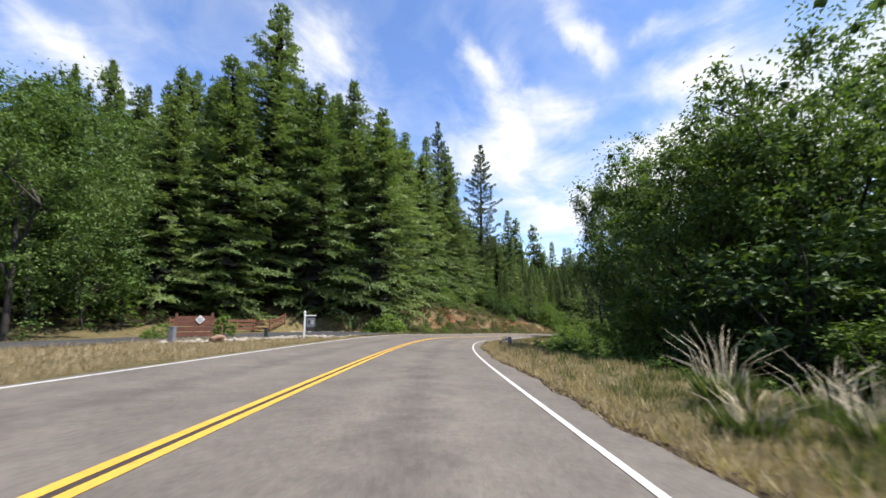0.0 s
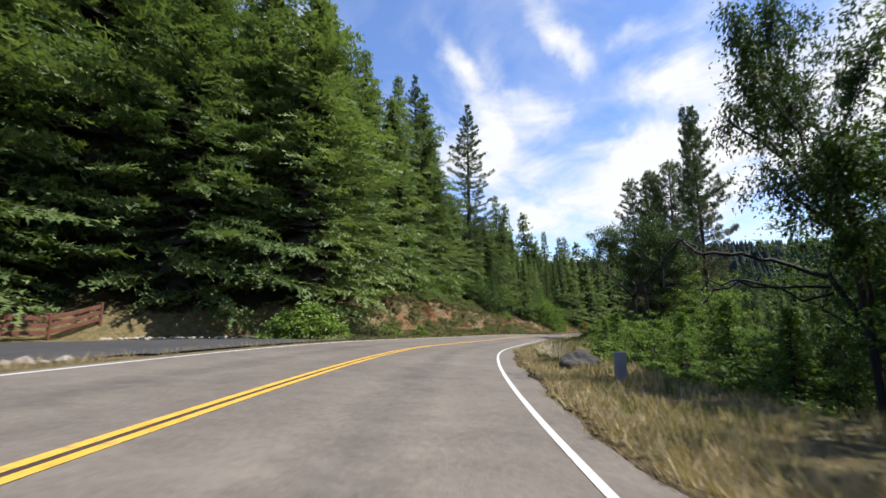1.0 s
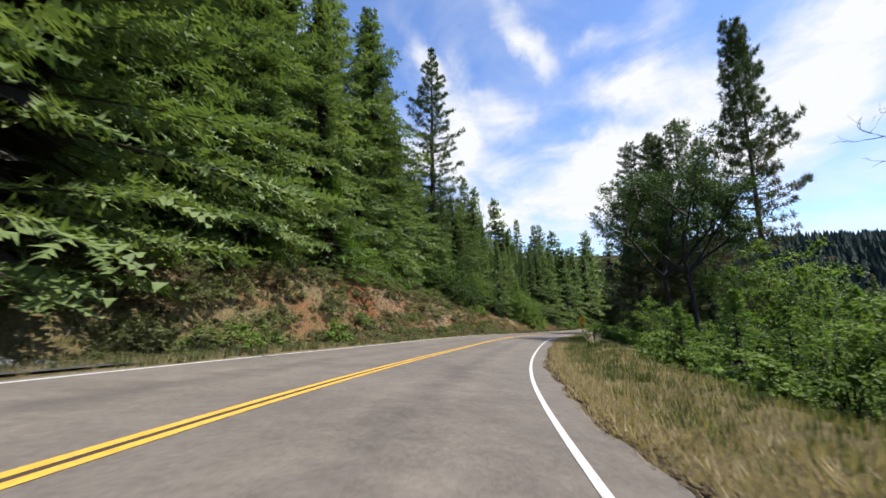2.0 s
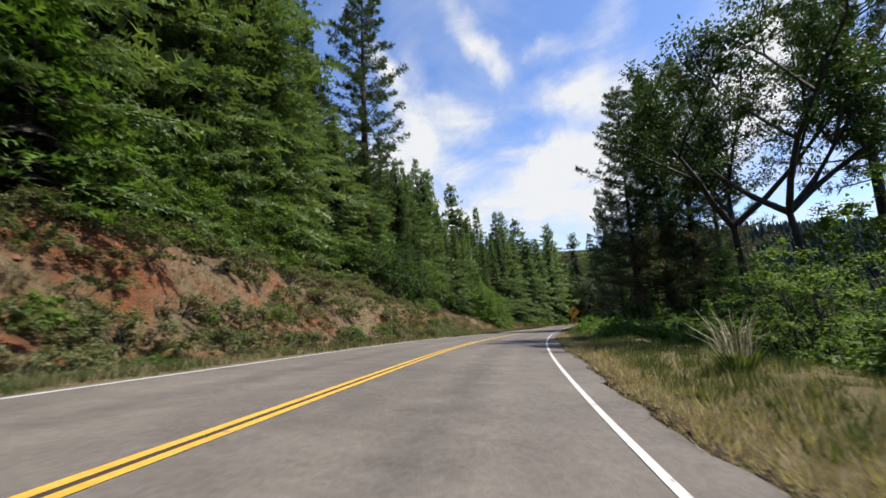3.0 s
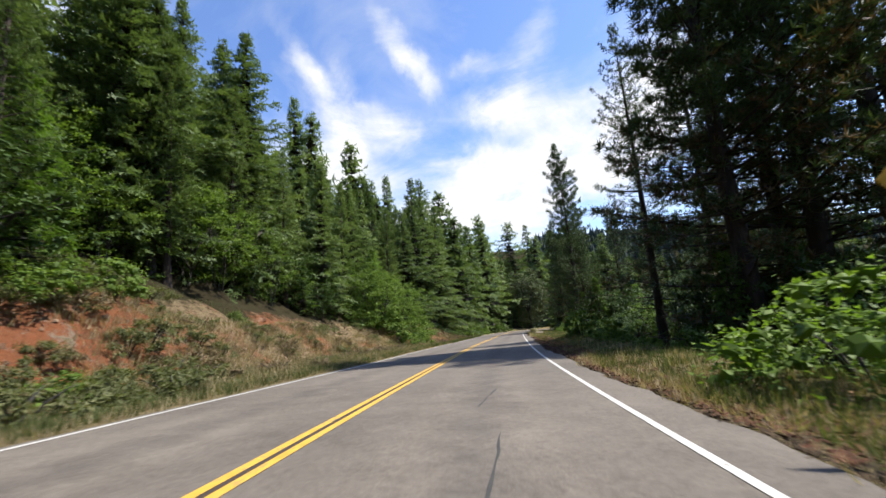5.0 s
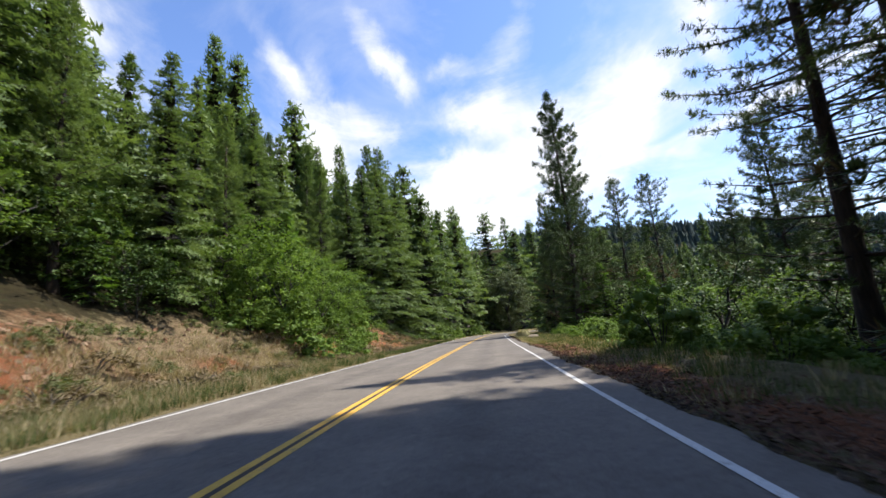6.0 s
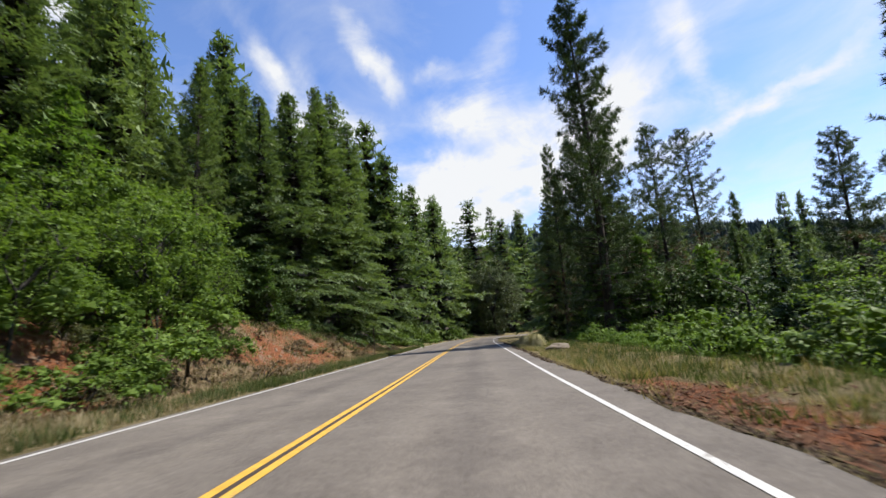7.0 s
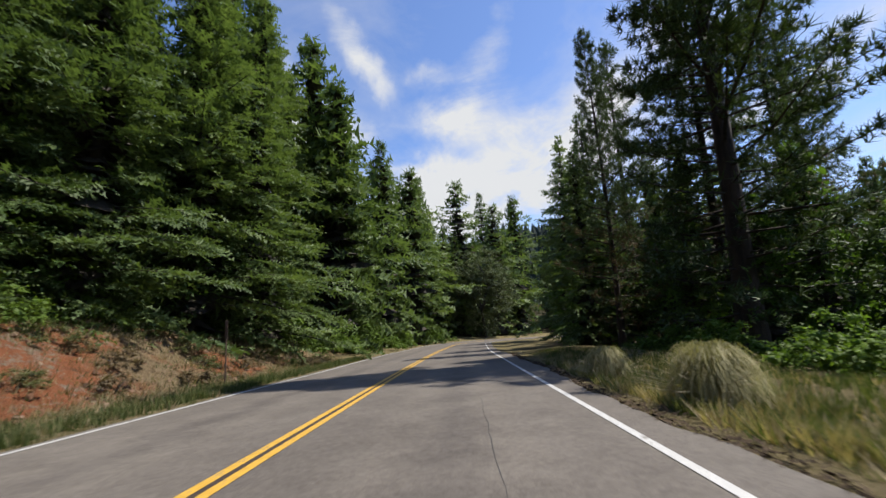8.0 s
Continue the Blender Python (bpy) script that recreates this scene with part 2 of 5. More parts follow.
FIR = mat_leaf("fir_needles", (0.050, 0.078, 0.032), (0.100, 0.142, 0.050), (0.172, 0.220, 0.082), 0.30, 0.5)
FIR_LIGHT = mat_leaf("young_fir_needles", (0.040, 0.079, 0.014), (0.084, 0.147, 0.026), (0.131, 0.204, 0.041), 0.36)
PINE = mat_leaf("pine_needles", (0.030, 0.047, 0.019), (0.065, 0.097, 0.036), (0.121, 0.162, 0.062), 0.14)
PINE_GREEN = mat_leaf("green_pine_needles", (0.046, 0.072, 0.028), (0.098, 0.140, 0.046), (0.172, 0.224, 0.078), 0.32, 0.5)
DEAD = mat_leaf("dry_needles", (0.070, 0.038, 0.021), (0.112, 0.070, 0.038), (0.154, 0.105, 0.059), 0.2)
# oak leaves twice: a dark copy for backlit crowns, a lighter one for lit crowns
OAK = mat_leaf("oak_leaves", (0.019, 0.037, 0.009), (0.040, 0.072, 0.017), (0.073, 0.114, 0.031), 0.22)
OAK_LIT = mat_leaf("lit_oak_leaves", (0.032, 0.058, 0.015), (0.072, 0.118, 0.030), (0.130, 0.185, 0.052), 0.34)
# paler copy for the round oak: the sun on its crown is in the colour
OAK_SUNLIT = mat_leaf("sunlit_oak_leaves", (0.049, 0.064, 0.029), (0.098, 0.119, 0.057), (0.168, 0.189, 0.098), 0.2)
SHRUB = mat_leaf("shrub_leaves", (0.044, 0.076, 0.015), (0.100, 0.158, 0.030), (0.180, 0.255, 0.056), 0.42)
BRIGHT = mat_leaf("bramble_leaves", (0.054, 0.101, 0.013), (0.104, 0.170, 0.025), (0.176, 0.254, 0.049), 0.42)
# needles shifted to blue: the haze before the ridge is painted in
FIR_HAZED = mat_leaf("hazed_needles", (0.017, 0.027, 0.021), (0.025, 0.038, 0.029), (0.035, 0.049, 0.036), 0.06)
SAGE = mat_leaf("olive_leaves", (0.054, 0.067, 0.027), (0.109, 0.120, 0.051), (0.185, 0.183, 0.095), 0.38)
BROWN_BRUSH = mat_leaf("brown_brush", (0.080, 0.057, 0.031), (0.146, 0.109, 0.063), (0.236, 0.184, 0.118), 0.25)
DRY_GRASS = mat_leaf("dry_grass", (0.175, 0.122, 0.066), (0.301, 0.234, 0.140), (0.420, 0.350, 0.231), 0.35, 0.0, 0.7)
GREEN_GRASS = mat_leaf("green_grass", (0.035, 0.056, 0.015), (0.073, 0.098, 0.029), (0.154, 0.154, 0.073), 0.35, 0.0, 0.7)


# ---- the road's line: yellow centre line, and how far its right side rises per metre ----
KNOTS = [(-2.19, -0.06, 0.06), (-2.28, 11.94, -0.55), (-1.90, 23.93, -1.15), (-0.33, 35.82, -1.78), (2.65, 47.44, -2.59), (6.88, 58.67, -3.31),
         (11.80, 69.61, -3.91), (17.33, 80.26, -4.59), (23.19, 90.73, -5.31), (29.30, 101.06, -5.99), (35.68, 111.22, -6.59), (42.10, 121.16, -7.23)]
BANKS = [-0.029, -0.046, -0.059, -0.060, -0.066, -0.057, -0.036, -0.027, -0.016, 0.003, 0.014, 0.013]


def extend(knots, banks):
    """Goes on straight behind the start, and bends away to the right beyond the far end."""
    x, y, z = knots[0]
    back = [(x + 0.006 * d, y - d, z + 0.045 * d) for d in range(132, 0, -12)]
    x, y, z = knots[-1]
    ahead, heading, grade = [], 33.2, -0.052
    for i in range(17):
        heading += (-0.1, 0.2, 0.9, 1.4, 1.6, 9.0, 12.0, 12.0, 12.0, 8.0)[i] if i < 10 else 2.0
        x, y, z = x + 12 * math.sin(radians(heading)), y + 12 * math.cos(radians(heading)), z + 12 * grade
        ahead.append((x, y, z))
    return np.array(back + knots + ahead), np.array([banks[0]] * len(back) + banks + [0.018] * 2 + [0.0] * 15)


def spline(x, y, xq):
    """A natural cubic through the points."""
    n, h = len(x), np.diff(x)
    a, b = np.eye(n), np.zeros_like(y)
    for i in range(1, n - 1):
        a[i, i - 1:i + 2] = h[i - 1], 2 * (h[i - 1] + h[i]), h[i]
        b[i] = 3 * ((y[i + 1] - y[i]) / h[i] - (y[i] - y[i - 1]) / h[i - 1])
    c = np.linalg.solve(a, b)
    k = np.clip(np.searchsorted(x, xq) - 1, 0, n - 2)
    d, hh = (xq - x[k])[:, None], h[k][:, None]
    return y[k] + ((y[k + 1] - y[k]) / hh - hh * (2 * c[k] + c[k + 1]) / 3) * d + c[k] * d * d + (c[k + 1] - c[k]) / (3 * hh) * d ** 3


RK, RB = extend(KNOTS, BANKS)
knot_s = np.concatenate([[0], np.cumsum(np.linalg.norm(np.diff(RK[:, :2], axis=0), axis=1))])
knot_s -= knot_s[11]
RS = np.arange(knot_s[0], knot_s[-1], 0.5)
RP = spline(knot_s, RK, RS)
tangent = np.gradient(RP[:, :2], RS, axis=0)
tangent /= np.linalg.norm(tangent, axis=1)[:, None]
RR = np.stack([tangent[:, 1], -tangent[:, 0]], axis=1)
RBANK = np.interp(RS, knot_s, RB)


def pave_right(s):
    """The ragged right edge of the paving."""
    return 4.16 + 0.07 * math.sin(s * 0.21) + 0.06 * math.sin(s * 0.67 + 1.0) + 0.04 * math.sin(s * 2.3) + 0.03 * math.sin(s * 5.1)


def pave_left(s):
    return 3.84 + 0.04 * math.sin(s * 0.5) + 0.03 * math.sin(s * 1.9)


def line_at(s):
    """Centre point, right-hand way (flat) and bank at s metres along the road."""
    f = (s - RS[0]) / 0.5
    i = min(max(int(f), 0), len(RS) - 2)
    f = min(max(f - i, 0.0), 1.0)
    p, r = RP[i] * (1 - f) + RP[i + 1] * f, RR[i] * (1 - f) + RR[i + 1] * f
    return p, r, RBANK[i] * (1 - f) + RBANK[i + 1] * f


def sd_of(x, y):
    """Metres along the road and to its right, of a place on the map."""
    d2 = (RP[:, 0] - x) ** 2 + (RP[:, 1] - y) ** 2
    i = int(d2.argmin())
    return RS[i], float((x - RP[i, 0]) * RR[i, 0] + (y - RP[i, 1]) * RR[i, 1])


# the left side: where the cut starts, where it ends, its height, and the hill's slope above it
TAB_S = [-130, 0, 15, 26, 36, 46, 60, 75, 90, 100, 110, 120, 135, 150, 170, 200, 330]
TAB_B0 = [18, 18, 18, 18, 17, 6.8, 6.2, 6.2, 6.4, 7, 7.6, 8, 6.4, 6.6, 7, 8, 9]
TAB_B1 = [28, 28, 26, 25, 22, 11, 10.6, 10.6, 10.8, 10.5, 11, 12, 11.2, 11, 12, 13, 14]
TAB_BH = [1.4, 1.4, 1.0, 1.2, 1.9, 3.0, 3.9, 4.1, 3.5, 2.6, 2.0, 1.9, 2.6, 2.2, 1.2, 0.4, 0.8]
TAB_K = [0.3, 0.3, 0.35, 0.42, 0.5, 0.56, 0.6, 0.6, 0.6, 0.62, 0.62, 0.62, 0.6, 0.5, 0.26, 0.06, 0.3]
TAB_RED = [0, 0, 0, 0, 0.0, 0.30, 0.55, 0.9, 1, 0.9, 0.7, 0.6, 1, 0.9, 0.5, 0.3, 0.2]
# the right side: width of the level verge, steepness of the fall
TAB_RS = [-130, 0, 20, 40, 55, 65, 80, 95, 110, 125, 140, 160, 200, 330]
TAB_RV = [8, 8.5, 7.2, 6.8, 7.5, 8.0, 7.5, 7.0, 7.0, 7.2, 8.0, 9, 10, 10]
TAB_RF = [0.25, 0.25, 0.38, 0.42, 0.3, 0.2, 0.18, 0.22, 0.25, 0.25, 0.2, 0.15, 0.1, 0.1]


def smooth(u):
    u = min(max(u, 0.0), 1.0)
    return u * u * (3 - 2 * u)


def rise(s, d):
    """Height of the ground over the road's edge line, d metres to the right of its centre."""
    rough = noise.noise((s * 0.11, d * 0.11, 3.0))
    fine = noise.noise((s * 0.45, d * 0.45, 7.0))
    tiny = noise.noise((s * 1.6, d * 1.6, 11.0))
    if d < 0:
        a = -d
        b0, b1 = np.interp(s, TAB_S, TAB_B0), np.interp(s, TAB_S, TAB_B1)
        h, k = np.interp(s, TAB_S, TAB_BH), np.interp(s, TAB_S, TAB_K)
        z = 0.02 - 0.12 * smooth((a - 4.1) / 1.0) + 0.10 * smooth((a - 5.0) / 1.5)
        z += h * smooth((a - b0) / (b1 - b0)) * (1 + 0.18 * rough + 0.12 * fine)
        z += k * max(a - b1, 0) / (1 + max(a - b1, 0) / 130) + 0.7 * rough * smooth((a - b1) / 10)
        z += (0.42 * fine + 0.16 * tiny) * smooth((a - b0) / 2.0)
        z += 0.04 * tiny * smooth((a - 4.2) / 1.0)
        return z + 24 * smooth((s - 340) / 160)
    v, f = np.interp(s, TAB_RS, TAB_RV), np.interp(s, TAB_RS, TAB_RF)
    z = -0.03 - 0.05 * smooth((d - 4.3) / 0.5) + 0.10 * smooth((d - 5.0) / 2.0)
    fall = f * max(d - v, 0)
    z -= 13 * (1 - math.exp(-fall / 13))
    z += 36 * smooth((d - 130) / 330) + 0.5 * rough * smooth((d - v) / 6) + 0.15 * fine * smooth((d - 5) / 3)
    z += 0.05 * tiny * smooth((d - 4.5) / 1.0)
    return z


def map_xy(s, d):
    """Place on the map: square to the road near it; far from it all lines run parallel, so that none cross."""
    p, r, bank = line_at(s)
    near = max(min(d, 45.0), -70.0)
    far = d - near
    if s < RS[0]:
        t0 = tangent[0]
        p = np.array([p[0] + t0[0] * (s - RS[0]), p[1] + t0[1] * (s - RS[0]), p[2] - 0.03 * (s - RS[0])])
    if s > RS[-1]:
        t1 = tangent[-1]
        p = np.array([p[0] + t1[0] * (s - RS[-1]), p[1] + t1[1] * (s - RS[-1]), p[2]])
    return p[0] + r[0] * near + 0.88 * far, p[1] + r[1] * near - 0.47 * far


def height(s, d):
    p, r, bank = line_at(s)
    side = max(min(d, 4.6), -4.6)
    return p[2] + bank * side + (rise(s, d) if abs(d) > 3.75 else -0.12)


def spot(s, d, up=0.0):
    x, y = map_xy(s, d)
    return Vector((x, y, height(s, d) + up))


def ground_z(x, y):
    s, d = sd_of(x, y)
    return height(s, d)


# ---- mesh helpers ----
def mesh_of(name, verts, faces, mats, index=None, smooth_faces=False):
    me = bpy.data.meshes.new(name)
    me.from_pydata([tuple(v) for v in verts], [], faces)
    for m in (mats if isinstance(mats, (list, tuple)) else [mats]):
        me.materials.append(m)
    if index is not None:
        me.polygons.foreach_set("material_index", index)
    if smooth_faces:
        me.polygons.foreach_set("use_smooth", [True] * len(me.polygons))
    me.update()
    return me


def thing(name, at, label, category, group="", kind="", turn=0.0):
    ob = new(name)
    ob.empty_display_size = 0.3
    ob.matrix_world = Matrix.Translation(at) @ pose(0, 0, 0, 0, 0, turn)
    return tagged(ob, label, category, group, kind)


def child(name, me, parent, label=""):
    ob = new(name, me)
    ob.parent = parent
    if label:
        ob["label"] = label
    return ob


def part(name, bm, mat, parent, label=""):
    me = bpy.data.meshes.new(name)
    bm.to_mesh(me)
    bm.free()
    me.materials.append(mat)
    return child(name, me, parent, label)


def box(bm, x, y, z, sx, sy, sz, bevel=0.0, rot=None):
    m = Matrix.Translation((x, y, z)) @ (rot or Matrix()) @ Matrix.Diagonal((sx, sy, sz, 1))
    made = bmesh.ops.create_cube(bm, size=1.0, matrix=m)
    if bevel:
        edges = {e for v in made["verts"] for e in v.link_edges}
        bmesh.ops.bevel(bm, geom=list(edges), offset=bevel, segments=2, affect="EDGES", profile=0.6)
    return bm


def tube(points, radii, sides=7, close=True):
    """Vertices and faces of a bent, tapering round bar."""
    verts, faces = [], []
    pts = [Vector(p) for p in points]
    for i, p in enumerate(pts):
        way = (pts[min(i + 1, len(pts) - 1)] - pts[max(i - 1, 0)]).normalized()
        side = way.cross(Vector((0.31, 0.17, 0.93)) if abs(way.z) < 0.9 else Vector((1, 0.2, 0))).normalized()
        other = way.cross(side)
        for k in range(sides):
            a = 2 * math.pi * k / sides
            verts.append(p + (side * math.cos(a) + other * math.sin(a)) * radii[i])
        if i:
            b = (i - 1) * sides
            for k in range(sides):
                faces.append((b + k, b + (k + 1) % sides, b + sides + (k + 1) % sides, b + sides + k))
    if close:
        faces.append(tuple(range(len(verts) - sides, len(verts))))
    return verts, faces


def join(sets):
    verts, faces = [], []
    for v, f in sets:
        n = len(verts)
        verts.extend(v)
        faces.extend(tuple(i + n for i in q) for q in f)
    return verts, faces


# ---- ground, road and its markings ----
def build_ground():
    ss = np.concatenate([np.arange(-130, -20, 6.0), np.arange(-20, 175, 0.7), np.arange(175, 330, 4.0), np.arange(336, 820, 24.0)])
    ds = np.concatenate([[-900, -600, -420, -300, -220, -170, -135], np.arange(-110, -40, 5.0), np.arange(-40, -14, 1.3), np.arange(-14, -3.9, 0.42),
                         [-3.6, 0, 3.6], np.arange(4.1, 11, 0.42), np.arange(11, 30, 1.3), np.arange(30, 130, 6.0), [150, 180, 220, 270, 330, 400, 480, 600, 800, 1100]])
    verts, cut, verge = [], [], []
    for s in ss:
        b0, b1, red = np.interp(s, TAB_S, TAB_B0), np.interp(s, TAB_S, TAB_B1), np.interp(s, TAB_S, TAB_RED)
        v = np.interp(s, TAB_RS, TAB_RV)
        for d in ds:
            verts.append(spot(s, d))
            a = -d
            cut.append(red * smooth((a - b0 + 0.8) / 1.5) * (1 - smooth((a - b1) / 3.5)) if d < 0 else 0.32 * smooth((d - 4.2) / 0.6) * (1 - smooth((d - 5.2) / 1.2)) * smooth((s - 70) / 20) * (1 + 1.3 * smooth((s - 102) / 6) * (1 - smooth((s - 128) / 6))))
            verge.append((1 - smooth((a - b0 - 1) / 4)) if d < 0 else 1 - smooth((d - v - 1) / 4))
    n = len(ds)
    faces = [(i * n + j, i * n + j + 1, (i + 1) * n + j + 1, (i + 1) * n + j) for i in range(len(ss) - 1) for j in range(n - 1)]
    me = mesh_of("ground", verts, faces, GROUND, smooth_faces=True)
    for key, values in (("cut", cut), ("verge", verge)):
        at = me.attributes.new(key, "FLOAT", "POINT")
        at.data.foreach_set("value", values)
    ob = tagged(new("ground", me), "wooded hillside of red soil and dry grass falling to a valley", "ground", kind="structure")
    return ob


def strip(name, left, right, mat, s0, s1, step, lift, parent=None, thick=0.0):
    """A ribbon along the road between two distances from its centre line."""
    verts, faces, across = [], [], []
    ss = np.arange(s0, s1 + step * 0.5, step)
    for i, s in enumerate(ss):
        p, r, bank = line_at(s)
        l, q = left(s) if callable(left) else left, right(s) if callable(right) else right
        for d in (l, (l + q) / 2, q):
            across.append(d)
            verts.append((p[0] + r[0] * d, p[1] + r[1] * d, p[2] + bank * d + lift))
        if thick:
            for d in (l, q):
                across.append(d)
                verts.append((p[0] + r[0] * d, p[1] + r[1] * d, p[2] + bank * d + lift - thick))
        w = 5 if thick else 3
        if i:
            a, b = (i - 1) * w, i * w
            faces += [(a, a + 1, b + 1, b), (a + 1, a + 2, b + 2, b + 1)]
            if thick:
                faces += [(a + 3, a, b, b + 3), (a + 2, a + 4, b + 4, b + 2)]
    me = mesh_of(name, verts, faces, mat)
    me.attributes.new("across", "FLOAT", "POINT").data.foreach_set("value", across)
    ob = new(name, me)
    if parent:
        ob.parent = parent
    return ob


build_ground()
road = tagged(strip("road", lambda s: -pave_left(s), pave_right, ASPHALT, -125, 310, 0.35, 0.0, thick=0.22),
              "two-lane grey weathered asphalt mountain road bending right", "road", kind="structure")
yellow_l = strip("yellow_line", -0.14, -0.036, YELLOW, -120, 300, 0.8, 0.006, road)
yellow_r = strip("yellow_line", 0.036, 0.14, YELLOW, -120, 300, 0.8, 0.006, road)
seal = strip("dark_seal", -0.036, 0.036, BLACK_GAP, -120, 300, 0.8, 0.004, road)
white_l = strip("edge_line", -3.655, -3.56, WHITE_LINE, -120, 300, 0.8, 0.006, road)
white_r = strip("edge_line", 3.56, 3.645, WHITE_LINE, -120, 300, 0.8, 0.006, road)
for ob, text in ((yellow_l, "double yellow centre line paint"), (yellow_r, "double yellow centre line paint"), (seal, "dark sealed joint"),
                 (white_l, "white edge line paint"), (white_r, "white edge line paint")):
    ob["label"] = text


def crack(s, d, turn, length, width):
    """A jagged tar-dark crack in the paving, as a thin ribbon: turn 0 runs along the road, 90 across it."""
    draw = random.Random(int(s * 10) + 7)
    verts, faces = [], []
    n = max(4, int(length / 0.22))
    side = 0.0
    for i in range(n + 1):
        f = length * (i / n - 0.5)
        side += draw.uniform(-0.07, 0.07) if turn > 30 else draw.uniform(-0.018, 0.018)
        ws = s + f * math.cos(radians(turn)) - side * math.sin(radians(turn))
        wd = d + f * math.sin(radians(turn)) + side * math.cos(radians(turn))
        w = width * draw.uniform(0.3, 1.0) * (0.25 if i in (0, n) else 1.0)
        for k in (-1, 1):
            a, b = ws - k * w * 0.5 * math.sin(radians(turn)), wd + k * w * 0.5 * math.cos(radians(turn))
            p, r, bank = line_at(a)
            verts.append((p[0] + r[0] * b, p[1] + r[1] * b, p[2] + bank * b + 0.004))
        if i:
            faces.append((2 * i - 2, 2 * i - 1, 2 * i + 1, 2 * i))
    ob = new("crack", mesh_of("crack", verts, faces, TAR))
    ob.parent = road


for s, d, turn, length, width in ((36.2, -1.6, 72, 2.2, 0.035), (34.4, 1.4, 78, 2.4, 0.05), (33.0, 0.6, 20, 1.6, 0.035), (40.0, -2.2, 85, 2.6, 0.035), (28.0, 2.2, 70, 1.8, 0.03), (47.0, 1.2, 80, 2.4, 0.035),
                                  (10.5, 1.6, 12, 2.0, 0.025), (15.0, 2.3, 75, 1.5, 0.025), (22.0, 1.2, 82, 2.2, 0.03), (93.0, 2.0, 3, 2.4, 0.045),
                                  (96.5, 1.9, 8, 1.8, 0.045), (76.0, 0.9, 80, 1.8, 0.025), (112.0, 2.1, 78, 1.8, 0.03), (138.0, 2.15, 0.5, 17.0, 0.007), (149.0, 0.9, 80, 2.0, 0.03)):
    crack(s, d, turn, length, width)


# ---- trees ----
rng = random.Random(11)


def spray(verts, faces, at, way, length, width, sag):
    """One flat frond of needles: a narrow leaf-shaped quad."""
    side = way.cross(Vector((rng.uniform(-0.5, 0.5), rng.uniform(-0.5, 0.5), 1))).normalized() * width * 0.5
    mid = at + way * length * 0.5
    tip = at + way * length - Vector((0, 0, sag * length))
    n = len(verts)
    verts += [at, mid + side, tip, mid - side]
    faces.append((n, n + 1, n + 2, n + 3))


def leaf(verts, faces, at, way, length, width, sag):
    """One pointed leaf."""
    side = way.cross(Vector((rng.uniform(-0.8, 0.8), rng.uniform(-0.8, 0.8), 1))).normalized() * width * 0.5
    n = len(verts)
    verts += [at + side, at - side, at + way * length - Vector((0, 0, sag * length))]
    faces.append((n, n + 1, n + 2))


def feather(verts, faces, at, way, length, sag, tooth):
    """A drooping twig: a midrib with short needled shoots on all sides."""
    flat = way.cross(Vector((rng.uniform(-1.2, 1.2), rng.uniform(-1.2, 1.2), 1))).normalized()
    n, teeth = len(verts), max(2, int(length / tooth))
    for i in range(teeth + 1):
        f = i / teeth
        verts.append(at + way * length * f - Vector((0, 0, sag * length * f * f)))
    for i in range(teeth):
        reach = tooth * (2.3 - 1.2 * i / teeth) * rng.uniform(0.45, 1.4)
        for side in (1, -1):
            verts.append(verts[n + i] + way * reach * rng.uniform(0.5, 0.95) + flat * side * reach * rng.uniform(0.55, 0.9) - Vector((0, 0, reach * rng.uniform(-0.75, 0.85))))
            faces.append((n + i, n + i + 1, len(verts) - 1))


def tuft(verts, faces, at, way, length, width, blades):
    """A brush of long needles round the end of a twig."""
    u = way.orthogonal().normalized()
    v = way.cross(u)
    turn = rng.uniform(0, 6.283)
    for k in range(blades):
        a = turn + 6.283 * k / blades
        out = (way * rng.uniform(0.25, 1.0) + (u * math.cos(a) + v * math.sin(a)) * rng.uniform(0.5, 1.0)).normalized()
        leaf(verts, faces, at, out, length * rng.uniform(0.7, 1.2), width, 0.06)


def weld(sets, parents):
    """Joins tubes into one piece: each limb's foot is tied to the nearest wood of the tubes before it."""
    verts, faces, wood = [], [], []
    for i, (v, f) in enumerate(sets):
        n = len(verts)
        if i:
            foot = Vector(v[0])
            k = min(range(len(wood)), key=lambda j: (wood[j] - foot).length_squared)
            faces.append((n, n + 1, k))
        verts.extend(v)
        faces.extend(tuple(c + n for c in q) for q in f)
        if i < parents:
            wood = [Vector(c) for c in verts]
    return verts, faces


def conifer(kind, tall, base, reach, gap, thick, tooth, shape="cone", fine=True):
    """Trunk with limbs, and crown, of one conifer, standing at the origin: whorls of limbs that carry flat twigs (fir) or brushes of long needles (pine).
    thick: twigs or brushes for each metre of limb; tooth: the length of one shoot or needle."""
    sets, verts, faces, dry = [], [], [], ([], [])
    sway, turn0 = rng.uniform(0.002, 0.012) * tall, rng.uniform(0, 6.283)
    bend = [Vector((math.cos(turn0), math.sin(turn0), 0)) * sway * (math.sin(i * 0.45) - 0.06 * i) for i in range(9)]
    spine = [Vector((0, 0, tall * i / 8 - 0.8 * (i == 0))) + bend[i] for i in range(9)]
    girth = tall * 0.0145
    sets.append(tube(spine, [girth * (1.35 if i == 0 else 1 - 0.97 * (i / 8) ** 0.9) for i in range(9)], 8 if fine else 5))
    ph = [rng.uniform(0, 6.283) for i in range(3)]

    def trunk_at(z):
        f = min(max(z / tall * 8, 0), 7.999)
        i = int(f)
        return spine[i].lerp(spine[i + 1], f - i)
    z = tall * base
    while z < tall * 0.99:
        u = max((z / tall - base) / (1 - base), 0.0)
